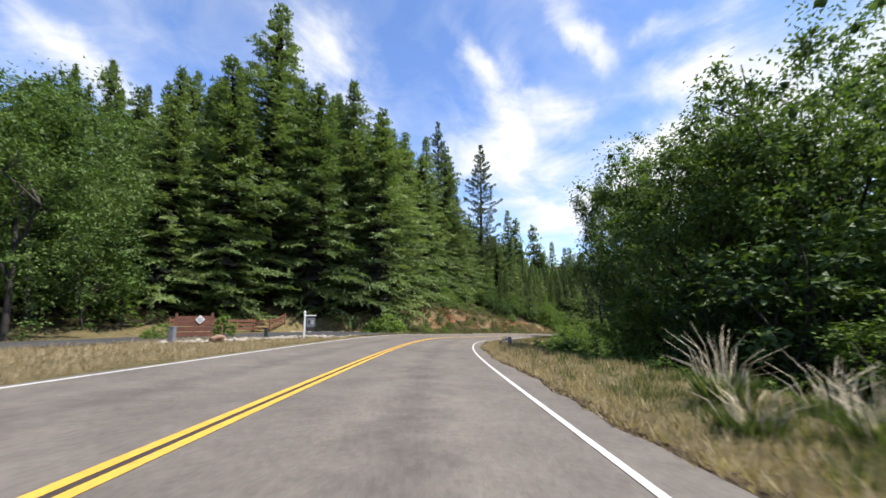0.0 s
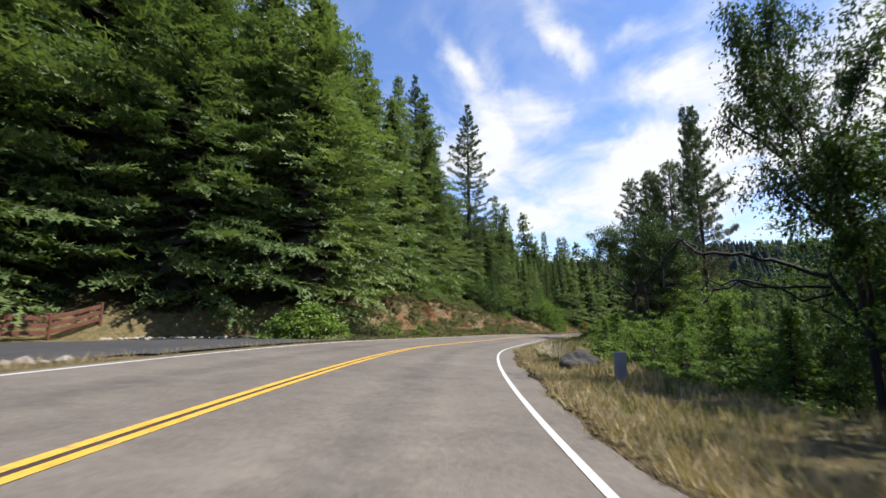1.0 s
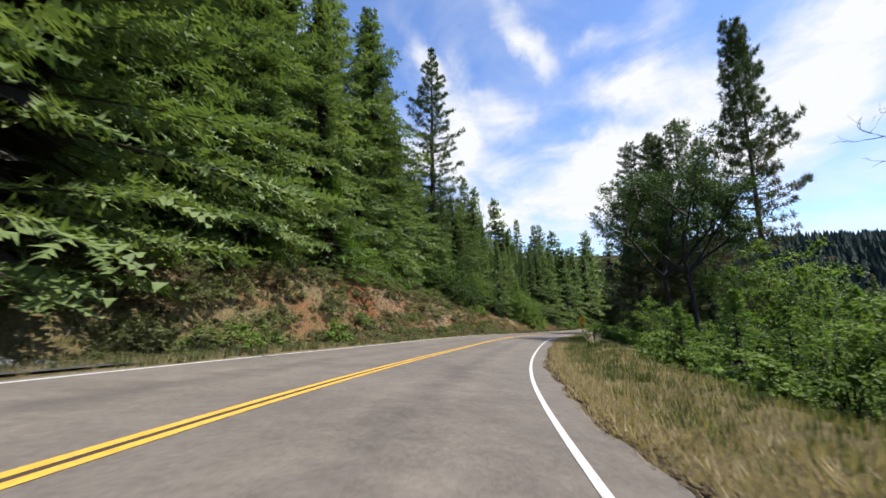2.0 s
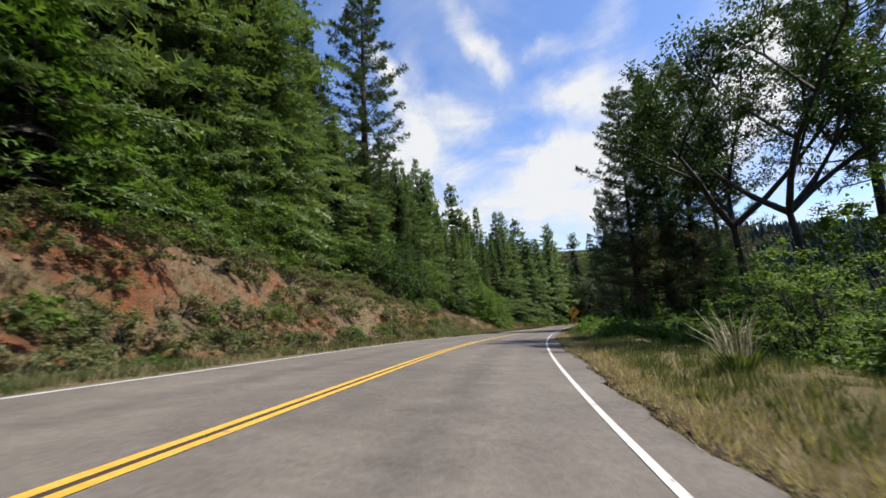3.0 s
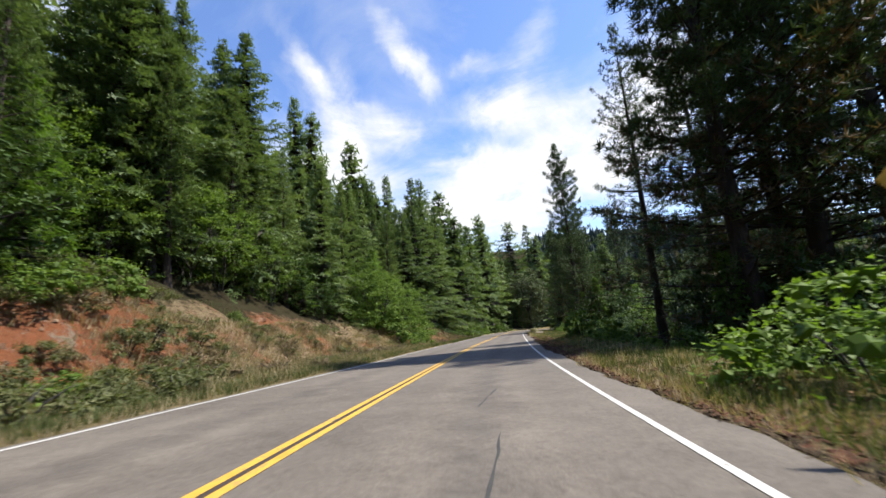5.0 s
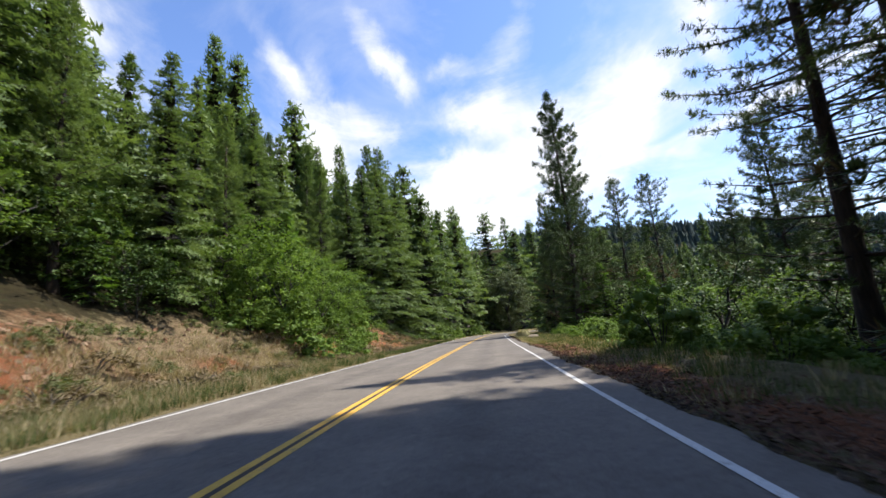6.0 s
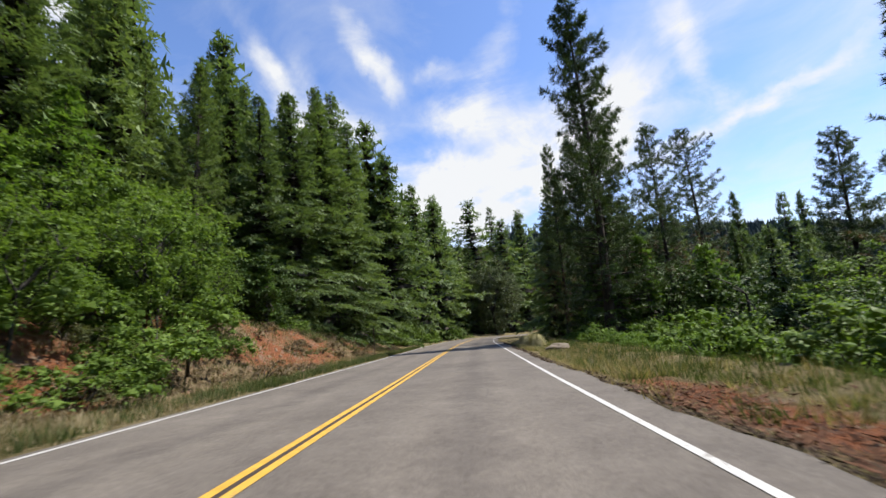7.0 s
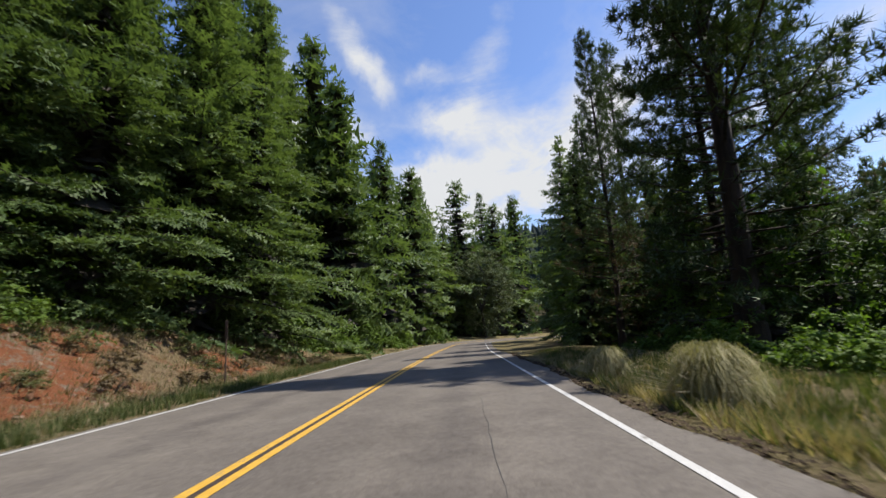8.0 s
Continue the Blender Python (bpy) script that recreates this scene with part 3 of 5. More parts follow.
        if shape == "column":
            full = min(1, 0.78 + u) * max(0, 1 - u ** 1.45) ** 0.85 + 0.02
        elif shape == "crown":
            full = min(1, 0.6 + u * 2.2) * (1 - u) ** 0.62 + 0.03
        else:
            full = (1 - u) ** (0.78 if fine else 0.58) * min(1, 0.78 + u * 2) + 0.012
        count = rng.choice((3, 4, 4, 5)) if kind == "pine" else rng.choice((5, 5, 6) if fine else (4, 5, 5))
        tier = rng.uniform(0.68, 1.12)
        spin = rng.uniform(0, 6.28)
        limbs = []
        for k in range(count):
            a = spin + 6.283 * k / count + rng.uniform(-0.35, 0.35)
            lobe = 1 + 0.20 * math.sin(2 * a + ph[0] + u * 5) + 0.17 * math.sin(3 * a + ph[1] - u * 9)
            length = reach * full * tier * rng.uniform(0.66, 1.12) * lobe
            if rng.random() < 0.12:
                length *= 0.5
            lift = (0.55 * u + (-0.18 if kind == "fir" else 0.04)) + rng.uniform(-0.15, 0.15)
            out = Vector((math.cos(a), math.sin(a), lift)).normalized()
            start = trunk_at(z + rng.uniform(-0.45, 0.45) * gap)
            droop = (0.20 if kind == "fir" else 0.08) * (1 - u)
            pts = []
            steps = 4
            for i in range(steps + 1):
                f = i / steps
                pts.append(start + out * length * f - Vector((0, 0, droop * length * f * f)) + Vector((0, 0, (0.14 if kind == "fir" else 0.34) * length * max(f - 0.55, 0) ** 1.2)))
            limbs.append((a, length, pts))
            if length > 0.8 and fine:
                stem = 0.012 + 0.012 * length
                sets.append(tube([pts[0], pts[2], pts[4]], [stem, stem * 0.6, stem * 0.15], 3, False))
            n = max(4 if fine else 3, int(thick * length * (min(1, 0.4 + 2.2 * u) if kind == "pine" and fine else 1)))
            flank = out.cross(Vector((0, 0, 1))).normalized()
            for i in range(n):
                if kind == "fir":
                    f = 0.22 + 0.78 * (i + rng.random()) / n
                    g = min(f * steps, steps - 0.001)
                    p = pts[int(g)].lerp(pts[int(g) + 1], g - int(g)) + Vector((0, 0, rng.uniform(-0.10, 0.10)))
                    way = (out * rng.uniform(0.45, 0.95) + flank * (1 if i % 2 else -1) * rng.uniform(0.3, 1.0) * (1.2 - 0.6 * f) + Vector((0, 0, rng.uniform(-0.30, 0.22)))).normalized()
                    feather(verts, faces, p, way, min((0.24 + 0.30 * (1 - f)) * (length + 0.7), 8.5 * tooth) * rng.uniform(0.7, 1.25), rng.uniform(0.05, 0.35), tooth)
                else:
                    f = 1 - 0.66 * rng.random() ** 1.4
                    g = min(f * steps, steps - 0.001)
                    p = pts[int(g)].lerp(pts[int(g) + 1], g - int(g)) + flank * rng.gauss(0, 1) * (0.06 + 0.16 * length * (1.15 - f)) + Vector((0, 0, rng.gauss(0.02, 0.13)))
                    way = (out * rng.uniform(0.3, 0.9) + Vector((rng.gauss(0, 0.45), rng.gauss(0, 0.45), rng.uniform(0.0, 0.9)))).normalized()
                    into = dry if fine and shape == "crown" and u < 0.30 and rng.random() < 0.36 else (verts, faces)
                    tuft(*into, p, way, tooth, tooth * (0.13 if fine else 0.2), 8 if fine else 5)
        # bark-coloured webs put the shade deep in the crown into the wood
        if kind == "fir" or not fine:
            sets.append(shade_skirt(trunk_at(z), sorted(limbs), 0.28 if fine else 0.44))
        z += gap * (1 - 0.5 * u) * rng.uniform(0.7, 1.3)
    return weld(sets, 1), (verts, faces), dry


def shade_skirt(hub, limbs, share):
    """Dead inner twigs of one whorl as a bark-dark web that paints the crown's inner shade: a jagged shallow cone from
    limb to limb.
    """
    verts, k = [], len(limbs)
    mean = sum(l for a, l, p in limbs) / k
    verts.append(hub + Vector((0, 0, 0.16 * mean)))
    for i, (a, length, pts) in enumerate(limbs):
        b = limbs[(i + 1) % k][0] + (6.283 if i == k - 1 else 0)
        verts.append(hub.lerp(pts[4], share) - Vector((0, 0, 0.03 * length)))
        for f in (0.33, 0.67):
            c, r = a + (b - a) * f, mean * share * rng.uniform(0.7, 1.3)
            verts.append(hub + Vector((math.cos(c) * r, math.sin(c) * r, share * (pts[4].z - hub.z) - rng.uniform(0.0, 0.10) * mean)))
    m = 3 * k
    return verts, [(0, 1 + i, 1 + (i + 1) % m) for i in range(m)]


def leaf_ball(verts, faces, at, radius, count, size, flat=0.75, slim=1.0):
    for i in range(count):
        v = Vector((rng.gauss(0, 1), rng.gauss(0, 1), rng.gauss(0, 1) * flat))
        v = v.normalized() * radius * min(abs(rng.gauss(0.55, 0.42)) + 0.1, 1.7)
        way = (v.normalized() + Vector((rng.uniform(-1, 1), rng.uniform(-1, 1), rng.uniform(-0.9, 0.5)))).normalized()
        leaf(verts, faces, at + Vector((v.x, v.y, v.z * flat)), way, size * rng.uniform(0.7, 1.4), size * slim * rng.uniform(0.6, 1.0), rng.uniform(0, 0.2))


def lump(verts, faces, at, radius):
    """The close inner leaves of one clump: a ragged lump."""
    n = len(verts)
    tilt = Matrix.Rotation(rng.uniform(0, 6.283), 3, "Z") @ Matrix.Rotation(rng.uniform(0, 1.5), 3, "X")
    verts.extend(at + (tilt @ Vector(v)) * radius * rng.uniform(0.45, 1.2) for v in LUMP)
    faces.extend((n + i, n + j, n + k) for i, j, k in LUMP_FACES)


LUMP = [(0, 0, 1), (0, 0, -1)] + [(math.cos(i * 1.2566) * 0.89, math.sin(i * 1.2566) * 0.89, 0.45) for i in range(5)] + [(math.cos(i * 1.2566 + 0.628) * 0.89, math.sin(i * 1.2566 + 0.628) * 0.89, -0.45) for i in range(5)]
LUMP_FACES = [f for i in range(5) for f in ((0, 2 + i, 2 + (i + 1) % 5), (2 + i, 7 + i, 2 + (i + 1) % 5), (2 + (i + 1) % 5, 7 + i, 7 + (i + 1) % 5), (1, 7 + (i + 1) % 5, 7 + i))]


def broadleaf(tall, spread, fork, clumps, leaves, size, trunks=1, dense=0.0, low=0.25, core=0.0, ball=0.15):
    """Trunk with limbs, and crown, of one broad-leaved tree: limbs fork three times, leaf clumps hang about their ends and fill a share of the rounded crown."""
    sets, ends = [], []

    def limb(at, way, length, thick, level):
        pts, p, w = [at], at.copy(), way.copy()
        for i in range(3):
            bend = 0.3 if level else 0.1
            w = (w + Vector((rng.uniform(-bend, bend), rng.uniform(-bend, bend), rng.uniform(-0.08, 0.22)))).normalized()
            p = p + w * length / 3
            pts.append(p.copy())
            if level >= 2:
                ends.append((p.copy(), level))
        sets.append(tube(pts, [thick, thick * 0.85, thick * 0.7, thick * 0.5], 6 if level < 2 else 3, False))
        if level < 3:
            for k in range(3 if level else 4):
                a = rng.uniform(0, 6.283)
                out = Vector((math.cos(a), math.sin(a), rng.uniform(0.05, 0.7)))
                limb(pts[rng.choice((2, 3, 3))], (w * 0.55 + out * rng.uniform(0.6, 1.0)).normalized(), length * rng.uniform(0.55, 0.8), thick * 0.55, level + (1 if tall > 12 else 1.5))
    for k in range(trunks):
        a = rng.uniform(0, 6.283)
        lean = Vector((math.cos(a), math.sin(a), 0)) * (0.12 if trunks == 1 else 0.35)
        limb(Vector((0, 0, -0.5)) + lean * 0.6, (Vector((0, 0, 1)) + lean).normalized(), tall * fork, tall * (0.013 if tall > 12 else 0.009) / math.sqrt(trunks), 0)
    top = max(p.z for p, l in ends)
    wide = sorted(math.hypot(p.x, p.y) for p, l in ends)[int(len(ends) * 0.93)]
    fit_z, fit_w = tall * (0.82 if dense > 0.5 else 0.93) / top, spread * (0.70 if dense > 0.5 else 0.88) / wide
    fit = lambda v: Vector((v[0] * fit_w, v[1] * fit_w, v[2] * fit_z))
    sets = [([fit(v) for v in vs], fs) for vs, fs in sets]
    verts, faces = [], []
    ph = rng.uniform(0, 6.283)
    for i in range(clumps):
        if rng.random() < dense:
            v = Vector((rng.gauss(0, 1), rng.gauss(0, 1), rng.gauss(0, 1))).normalized() * rng.uniform(0.60, 1.0)
            a = math.atan2(v.y, v.x)
            v *= 1 + 0.16 * math.sin(3 * a + ph) + 0.12 * math.sin(5 * a - ph + 4 * v.z)
            mid, half = tall * (0.96 + low) / 2, tall * (0.96 - low) / 2
            at = Vector((v.x * spread * 0.9, v.y * spread * 0.9, mid + v.z * half))
        else:
            p, l = rng.choice(ends)
            at = fit(p) + Vector((rng.gauss(0, 0.35), rng.gauss(0, 0.35), rng.gauss(0, 0.25)))
        radius = rng.uniform(0.55, 1.1) * spread * ball
        leaf_ball(verts, faces, at, radius, leaves, size)
        if core:
            lump(verts, faces, at, radius * core)
    return weld(sets, len(sets)), (verts, faces)


def bush(wide, tall, clumps, leaves, size, core=0.5, slim=1.0):
    sets, verts, faces = [], [], []
    for i in range(6):
        a, r = rng.uniform(0, 6.283), rng.uniform(0.2, 0.75) * wide * 0.5
        tip = Vector((math.cos(a) * r, math.sin(a) * r, tall * rng.uniform(0.5, 0.85)))
        sets.append(tube([Vector((0, 0, -0.15)), tip * 0.5 + Vector((0, 0, tall * 0.08)), tip], [0.03, 0.02, 0.008], 3, False))
    for i in range(clumps):
        a, r = rng.uniform(0, 6.283), math.sqrt(rng.random()) * wide * 0.5
        top = tall * (1 - (2 * r / wide) ** 2.2 * 0.75) * rng.uniform(0.82, 1.06)
        z = top * (1 - 0.75 * rng.random() ** 1.8)
        at, radius = Vector((math.cos(a) * r, math.sin(a) * r, max(z, 0.15))), tall * rng.uniform(0.12, 0.2)
        leaf_ball(verts, faces, at, radius, leaves, size, 0.75, slim)
        lump(verts, faces, at, radius * core)
    return weld(sets, 1), (verts, faces)


class Kind:
    """A stock of models of one kind of plant; each is put down once itself and then copied with its parts."""

    def __init__(self, name, category, label, group, models, bark, leaf, stem="trunk"):
        self.name, self.made, self.used = name, [], set()
        self.args = (label, category, group)
        for wood, crown, *dry in models:
            root = thing(name, (0, 0, -500), label, category, group)
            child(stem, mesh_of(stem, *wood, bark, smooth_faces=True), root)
            child("crown", mesh_of("crown", *crown, leaf), root)
            if dry and dry[0][1]:
                child("dry_fringe", mesh_of("dry_fringe", *dry[0], DEAD), root, "brown dried lower needles")
            self.made.append(root)

    def put(self, at, scale=1.0, wide=1.0, which=None, lean=(0, 0), label=""):
        i = rng.randrange(len(self.made)) if which is None else which % len(self.made)
        m = Matrix.LocRotScale(at, Euler((radians(lean[0]), radians(lean[1]), rng.uniform(0, 6.283))), (scale * wide, scale * wide, scale))
        if i in self.used:
            first = self.made[i].scale
            ob = copy_thing(self.made[i], m @ Matrix.Diagonal((1 / first[0], 1 / first[1], 1 / first[2], 1)))
        else:
            ob = self.made[i]
            ob.matrix_basis = m
            self.used.add(i)
        if label:
            ob["label"] = label
        return ob

    def clear(self):
        for i, ob in enumerate(self.made):
            if i not in self.used:
                for o in list(ob.children):
                    bpy.data.objects.remove(o)
                bpy.data.objects.remove(ob)


fir_near = Kind("fir_tree", "conifer", "tall dark-green fir with layered drooping branches on the wooded slope", "roadside conifers",
                [conifer("fir", 30, b, r, 0.76, 4.3, 0.15) for b, r in ((0.02, 6.9), (0.03, 6.3), (0.07, 6.4))], BARK, FIR)
pine_near = Kind("pine_tree", "conifer", "tall ponderosa pine with tufted needles and a dark straight trunk", "roadside conifers",
                 [conifer("pine", 28, b, r, 0.66, n, 0.40, "crown") for b, r, n in ((0.20, 5.8, 10.0), (0.05, 5.8, 13.0), (0.32, 5.6, 20.0))], BARK_PINE, PINE)
pine_tall = Kind("old_pine", "conifer", "old tall pine with a thick dark trunk and open layered limbs", "old pines",
                 [conifer("pine", 40, b, r, 0.85, n, 0.44, "column") for b, r, n in ((0.18, 5.4, 13.0), (0.12, 7.6, 5.5), (0.22, 5.0, 13.0))], BARK_PINE, PINE)
pine_hill = Kind("hillside_pine", "conifer", "green column-shaped pine with upturned needle brushes on the slope", "hillside pines",
                 [conifer("pine", 28, b, r, 0.60, 8.0, 0.46, "column") for b, r in ((0.05, 5.0), (0.08, 4.5), (0.14, 4.8))], BARK_PINE, PINE_GREEN)
fir_young = Kind("young_fir", "conifer", "young bright-green fir with branches down to the ground", "young conifers",
                 [conifer("fir", 10, 0.02, r, 0.55, 3.0, 0.12) for r in (2.7, 2.4)], BARK, FIR_LIGHT)
fir_far = Kind("distant_fir", "conifer", "dark-green conifer in the forest further up the slope", "forest conifers",
               [conifer("fir", 30, 0.03, 6.4, 0.95, 1.5, 0.33, "cone", False), conifer("fir", 30, 0.03, 4.6, 0.9, 1.7, 0.30, "column", False), conifer("pine", 30, 0.08, 4.4, 0.8, 5.0, 0.75, "column", False)], BARK, FIR)
fir_tiny = Kind("valley_conifer", "conifer", "small distant conifer in the valley woods", "valley conifers",
                [conifer("fir", 16, 0.03, 3.4, 1.0, 1.2, 0.40, "cone", False), conifer("fir", 16, 0.03, 2.8, 1.0, 1.2, 0.40, "column", False)], BARK, FIR)
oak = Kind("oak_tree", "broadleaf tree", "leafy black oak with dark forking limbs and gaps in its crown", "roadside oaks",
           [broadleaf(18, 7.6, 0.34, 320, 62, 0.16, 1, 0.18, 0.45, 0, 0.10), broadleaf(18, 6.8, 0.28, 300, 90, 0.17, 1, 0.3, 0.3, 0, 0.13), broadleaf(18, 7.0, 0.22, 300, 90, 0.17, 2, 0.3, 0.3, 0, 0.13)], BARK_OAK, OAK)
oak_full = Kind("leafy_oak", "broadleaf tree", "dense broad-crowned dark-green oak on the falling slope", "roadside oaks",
                [broadleaf(18, 8.0, 0.22, 360, 80, 0.19, 2, 0.62, 0.10, 0.22, 0.14), broadleaf(18, 7.4, 0.24, 330, 80, 0.19, 1, 0.60, 0.14, 0.22, 0.14)], BARK_OAK, OAK_LIT)
oak_pale = Kind("round_oak", "broadleaf tree", "rounded oak where the road bends out of sight, sunlit grey-green put into its leaf colour", "roadside oaks",
                [broadleaf(18, 7.6, 0.22, 300, 60, 0.32, 1, 0.85, 0.04, 0.3, 0.15)], BARK_OAK, OAK_SUNLIT)
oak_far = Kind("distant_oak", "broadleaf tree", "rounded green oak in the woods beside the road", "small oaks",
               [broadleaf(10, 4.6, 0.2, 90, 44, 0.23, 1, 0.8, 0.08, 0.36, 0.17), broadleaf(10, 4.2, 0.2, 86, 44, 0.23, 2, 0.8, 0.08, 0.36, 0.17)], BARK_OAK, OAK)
thicket = Kind("thicket_tree", "broadleaf tree", "bright-green many-stemmed young oak at the foot of the slope", "thicket trees",
               [broadleaf(10, 4.4, 0.18, 96, 64, 0.17, 3, 0.8, 0.04, 0.36, 0.16), broadleaf(10, 4.0, 0.18, 92, 64, 0.17, 2, 0.8, 0.04, 0.36, 0.16)], BARK_OAK, SHRUB)
bright_shrub = Kind("green_shrub", "shrub", "sunlit bright-green bramble shrub over the verge", "bright shrubs",
                    [bush(3.4, 1.9, 64, 46, 0.095), bush(3.0, 1.7, 60, 46, 0.095)], BARK_OAK, BRIGHT, "branch_frame")
shrub = Kind("shrub", "shrub", "dense green leafy roadside shrub", "roadside shrubs",
             [bush(3.2, 2.0, 56, 44, 0.10), bush(2.6, 2.4, 54, 44, 0.10), bush(3.8, 1.8, 60, 44, 0.10)], BARK_OAK, SHRUB, "branch_frame")
sage = Kind("dry_shrub", "shrub", "low grey-green shrub on bare red soil", "bank shrubs",
            [bush(1.9, 1.0, 30, 64, 0.085, 0.34, 0.62), bush(1.5, 0.85, 26, 64, 0.085, 0.34, 0.62), bush(2.2, 0.8, 30, 64, 0.085, 0.34, 0.62)], BARK_OAK, SAGE, "branch_frame")
brush = Kind("dry_brush", "shrub", "brown dried-out brush on the cut bank", "bank shrubs",
             [bush(1.6, 0.7, 24, 58, 0.085, 0.34, 0.5), bush(1.2, 0.6, 22, 58, 0.085, 0.34, 0.5)], BARK_OAK, BROWN_BRUSH, "branch_frame")

pine_full = Kind("full_pine", "conifer", "full dark conical pine with limbs almost to the ground", "roadside conifers",
                 [conifer("pine", 28, 0.07, 5.6, 0.56, 13.0, 0.42, "cone")], BARK_PINE, PINE)


def put_xy(kind, x, y, top=None, tall=None, wide=1.0, model=30.0, **more):
    if abs(sd_of(x, y)[1]) < 6.5:
        return None
    z = ground_z(x, y) - 0.15
    return kind.put(Vector((x, y, z)), (top - z if top else tall) / model, wide, **more)


rng.seed(5)
# trees that stand out against the sky: place, height of the tip, breadth
for x, y, top, wide, kind, which in (
        (9.6, 100.2, 43.0, 1.0, pine_tall, 0), (-1.4, 99.0, 49.0, 0.85, pine_tall, 2), (1.8, 108.2, 43.0, 0.8, pine_tall, 0), (-7.8, 48.0, 24.8, 1.15, fir_near, 0),
        (-18.3, 65.1, 37.5, 0.9, fir_near, 1), (0.2, 81.9, 35.0, 0.9, fir_near, 0), (-3.6, 77.1, 35.0, 0.9, fir_near, 1), (1.4, 111.8, 37.5, 0.8, pine_near, 1),
        (3.5, 106.5, 30.8, 0.8, pine_near, 1), (38.8, 171.3, 35.5, 0.85, fir_far, 0), (26.5, 162.7, 40.5, 0.85, fir_far, 1), (29.4, 161.7, 36.5, 0.8, fir_far, 0),
        (51.5, 162.6, 25.0, 0.9, fir_near, 0), (46.8, 172.0, 28.5, 0.85, fir_far, 1), (49.3, 161.8, 24.5, 0.9, fir_near, 1), (57.3, 165.9, 23.0, 0.9, fir_far, 0),
        (60.6, 168.7, 20.0, 0.9, fir_far, 1), (104.3, 234.8, 36.0, 0.9, fir_far, 0), (101.1, 206.5, 26.0, 0.95, fir_far, 0), (116.5, 217.4, 28.0, 0.9, fir_far, 1), (119.0, 206.2, 23.8, 0.85, fir_far, 0), (93.0, 214.0, 25.0, 1.0, fir_far, 0), (124.0, 213.0, 24.0, 1.0, fir_far, 2), (110.0, 204.0, 20.0, 1.1, fir_far, 0),
        (104.0, 231.0, 32.5, 0.9, fir_far, 1), (75.0, 180.0, 16.0, 1.0, fir_far, 0),
         (68.0, 174.0, 17.0, 1.0, fir_far, 1),
         (78.0, 195.0, 22.0, 1.0, fir_far, 1), (109.0, 196.0, 20.0, 1.0, fir_far, 0), (72.0, 187.0, 20.0, 1.0, fir_far, 0),
        (-12.5, 52.5, 32.5, 1.05, fir_near, 1), (-9.5, 57.5, 31.0, 1.05, fir_near, 0), (-6.5, 63.0, 29.5, 0.95, fir_near, 1), (-15.0, 45.5, 28.0, 1.05, fir_near, 0),
        (-20.5, 45.5, 38.5, 1.0, fir_near, 1), (-22.0, 39.0, 27.0, 1.1, fir_near, 1), (-25.0, 35.0, 20.5, 1.1, fir_near, 0), (-28.0, 45.0, 27.0, 1.0, fir_far, 2), (-23.0, 53.0, 30.0, 1.0, fir_near, 1),
        (-30.0, 30.0, 19.0, 1.1, fir_near, 0), (-31.0, 38.0, 23.0, 1.1, fir_near, 1),
        (51.0, 154.5, 16.5, 1.0, fir_near, 1), (47.5, 152.0, 17.5, 1.0, fir_near, 0), (44.0, 147.0, 14.5, 1.0, fir_near, 1), (64.6, 133.4, 21.3, 0.86, pine_full, 0), (68.3, 135.4, 11.5, 0.85, pine_near, 1), (78.3, 122.7, 5.6, 1.1, pine_near, 1), (75.8, 135.1, 11.2, 0.9, pine_near, 0), (74.4, 116.9, 11.6, 1.1, pine_near, 1), (85.2, 136.7, 13.3, 0.9, pine_near, 0), (68.0, 141.0, 10.5, 0.62, pine_near, 1), (74.5, 144.0, 13.5, 0.7, pine_near, 0),
        (79.5, 151.0, 12.5, 0.7, fir_near, 1), (84.0, 158.0, 14.0, 0.75, fir_near, 0),
        (70.5, 145.0, 4.5, 1.0, fir_near, 1), (90.0, 161.0, 12.0, 1.0, fir_far, 0), (88.0, 150.0, 10.0, 1.1, fir_far, 1), (81.0, 143.0, 6.0, 1.2, fir_far, 0),
        (41.8, 95.6, 24.6, 0.95, pine_near, 1), (44.8, 103.0, 15.5, 0.75, pine_tall, 1), (50.0, 102.3, 17.5, 0.95, pine_tall, 1), (45.0, 94.4, 26.0, 0.95, pine_near, 1),
        (47.8, 92.6, 27.5, 1.0, pine_near, 0), (47.0, 96.5, 26.5, 0.8, pine_near, 1), (52.0, 93.0, 25.0, 0.8, pine_near, 0),
        (48.5, 90.0, 5.0, 0.9, fir_near, 0), (54.0, 98.0, 6.0, 0.9, fir_near, 1),
        (35.8, 68.6, 26.0, 0.66, pine_near, 2), (80.5, 115.5, 10.0, 1.0, pine_near, 0)):
    put_xy(kind, x, y, top=top, wide=wide * 1.15, which=which, model={pine_tall: 40.0, pine_near: 28.0, pine_full: 28.0}.get(kind, 30.0))

# oaks: lacy ones on the right, falling side and left of the drive
# the oak at (27.2, 66.4) is an extra, added for its shade on the road
for x, y, tall, wide, which in ((27.2, 69.8, 17.0, 1.0, 0), (27.2, 66.4, 17.5, 0.9, 0), (-31.0, 15.0, 15.0, 1.0, 0), (14.6, 32.0, 18.5, 0.55, 1)):
    put_xy(oak, x, y, tall=tall, wide=wide, model=18.0, which=which)
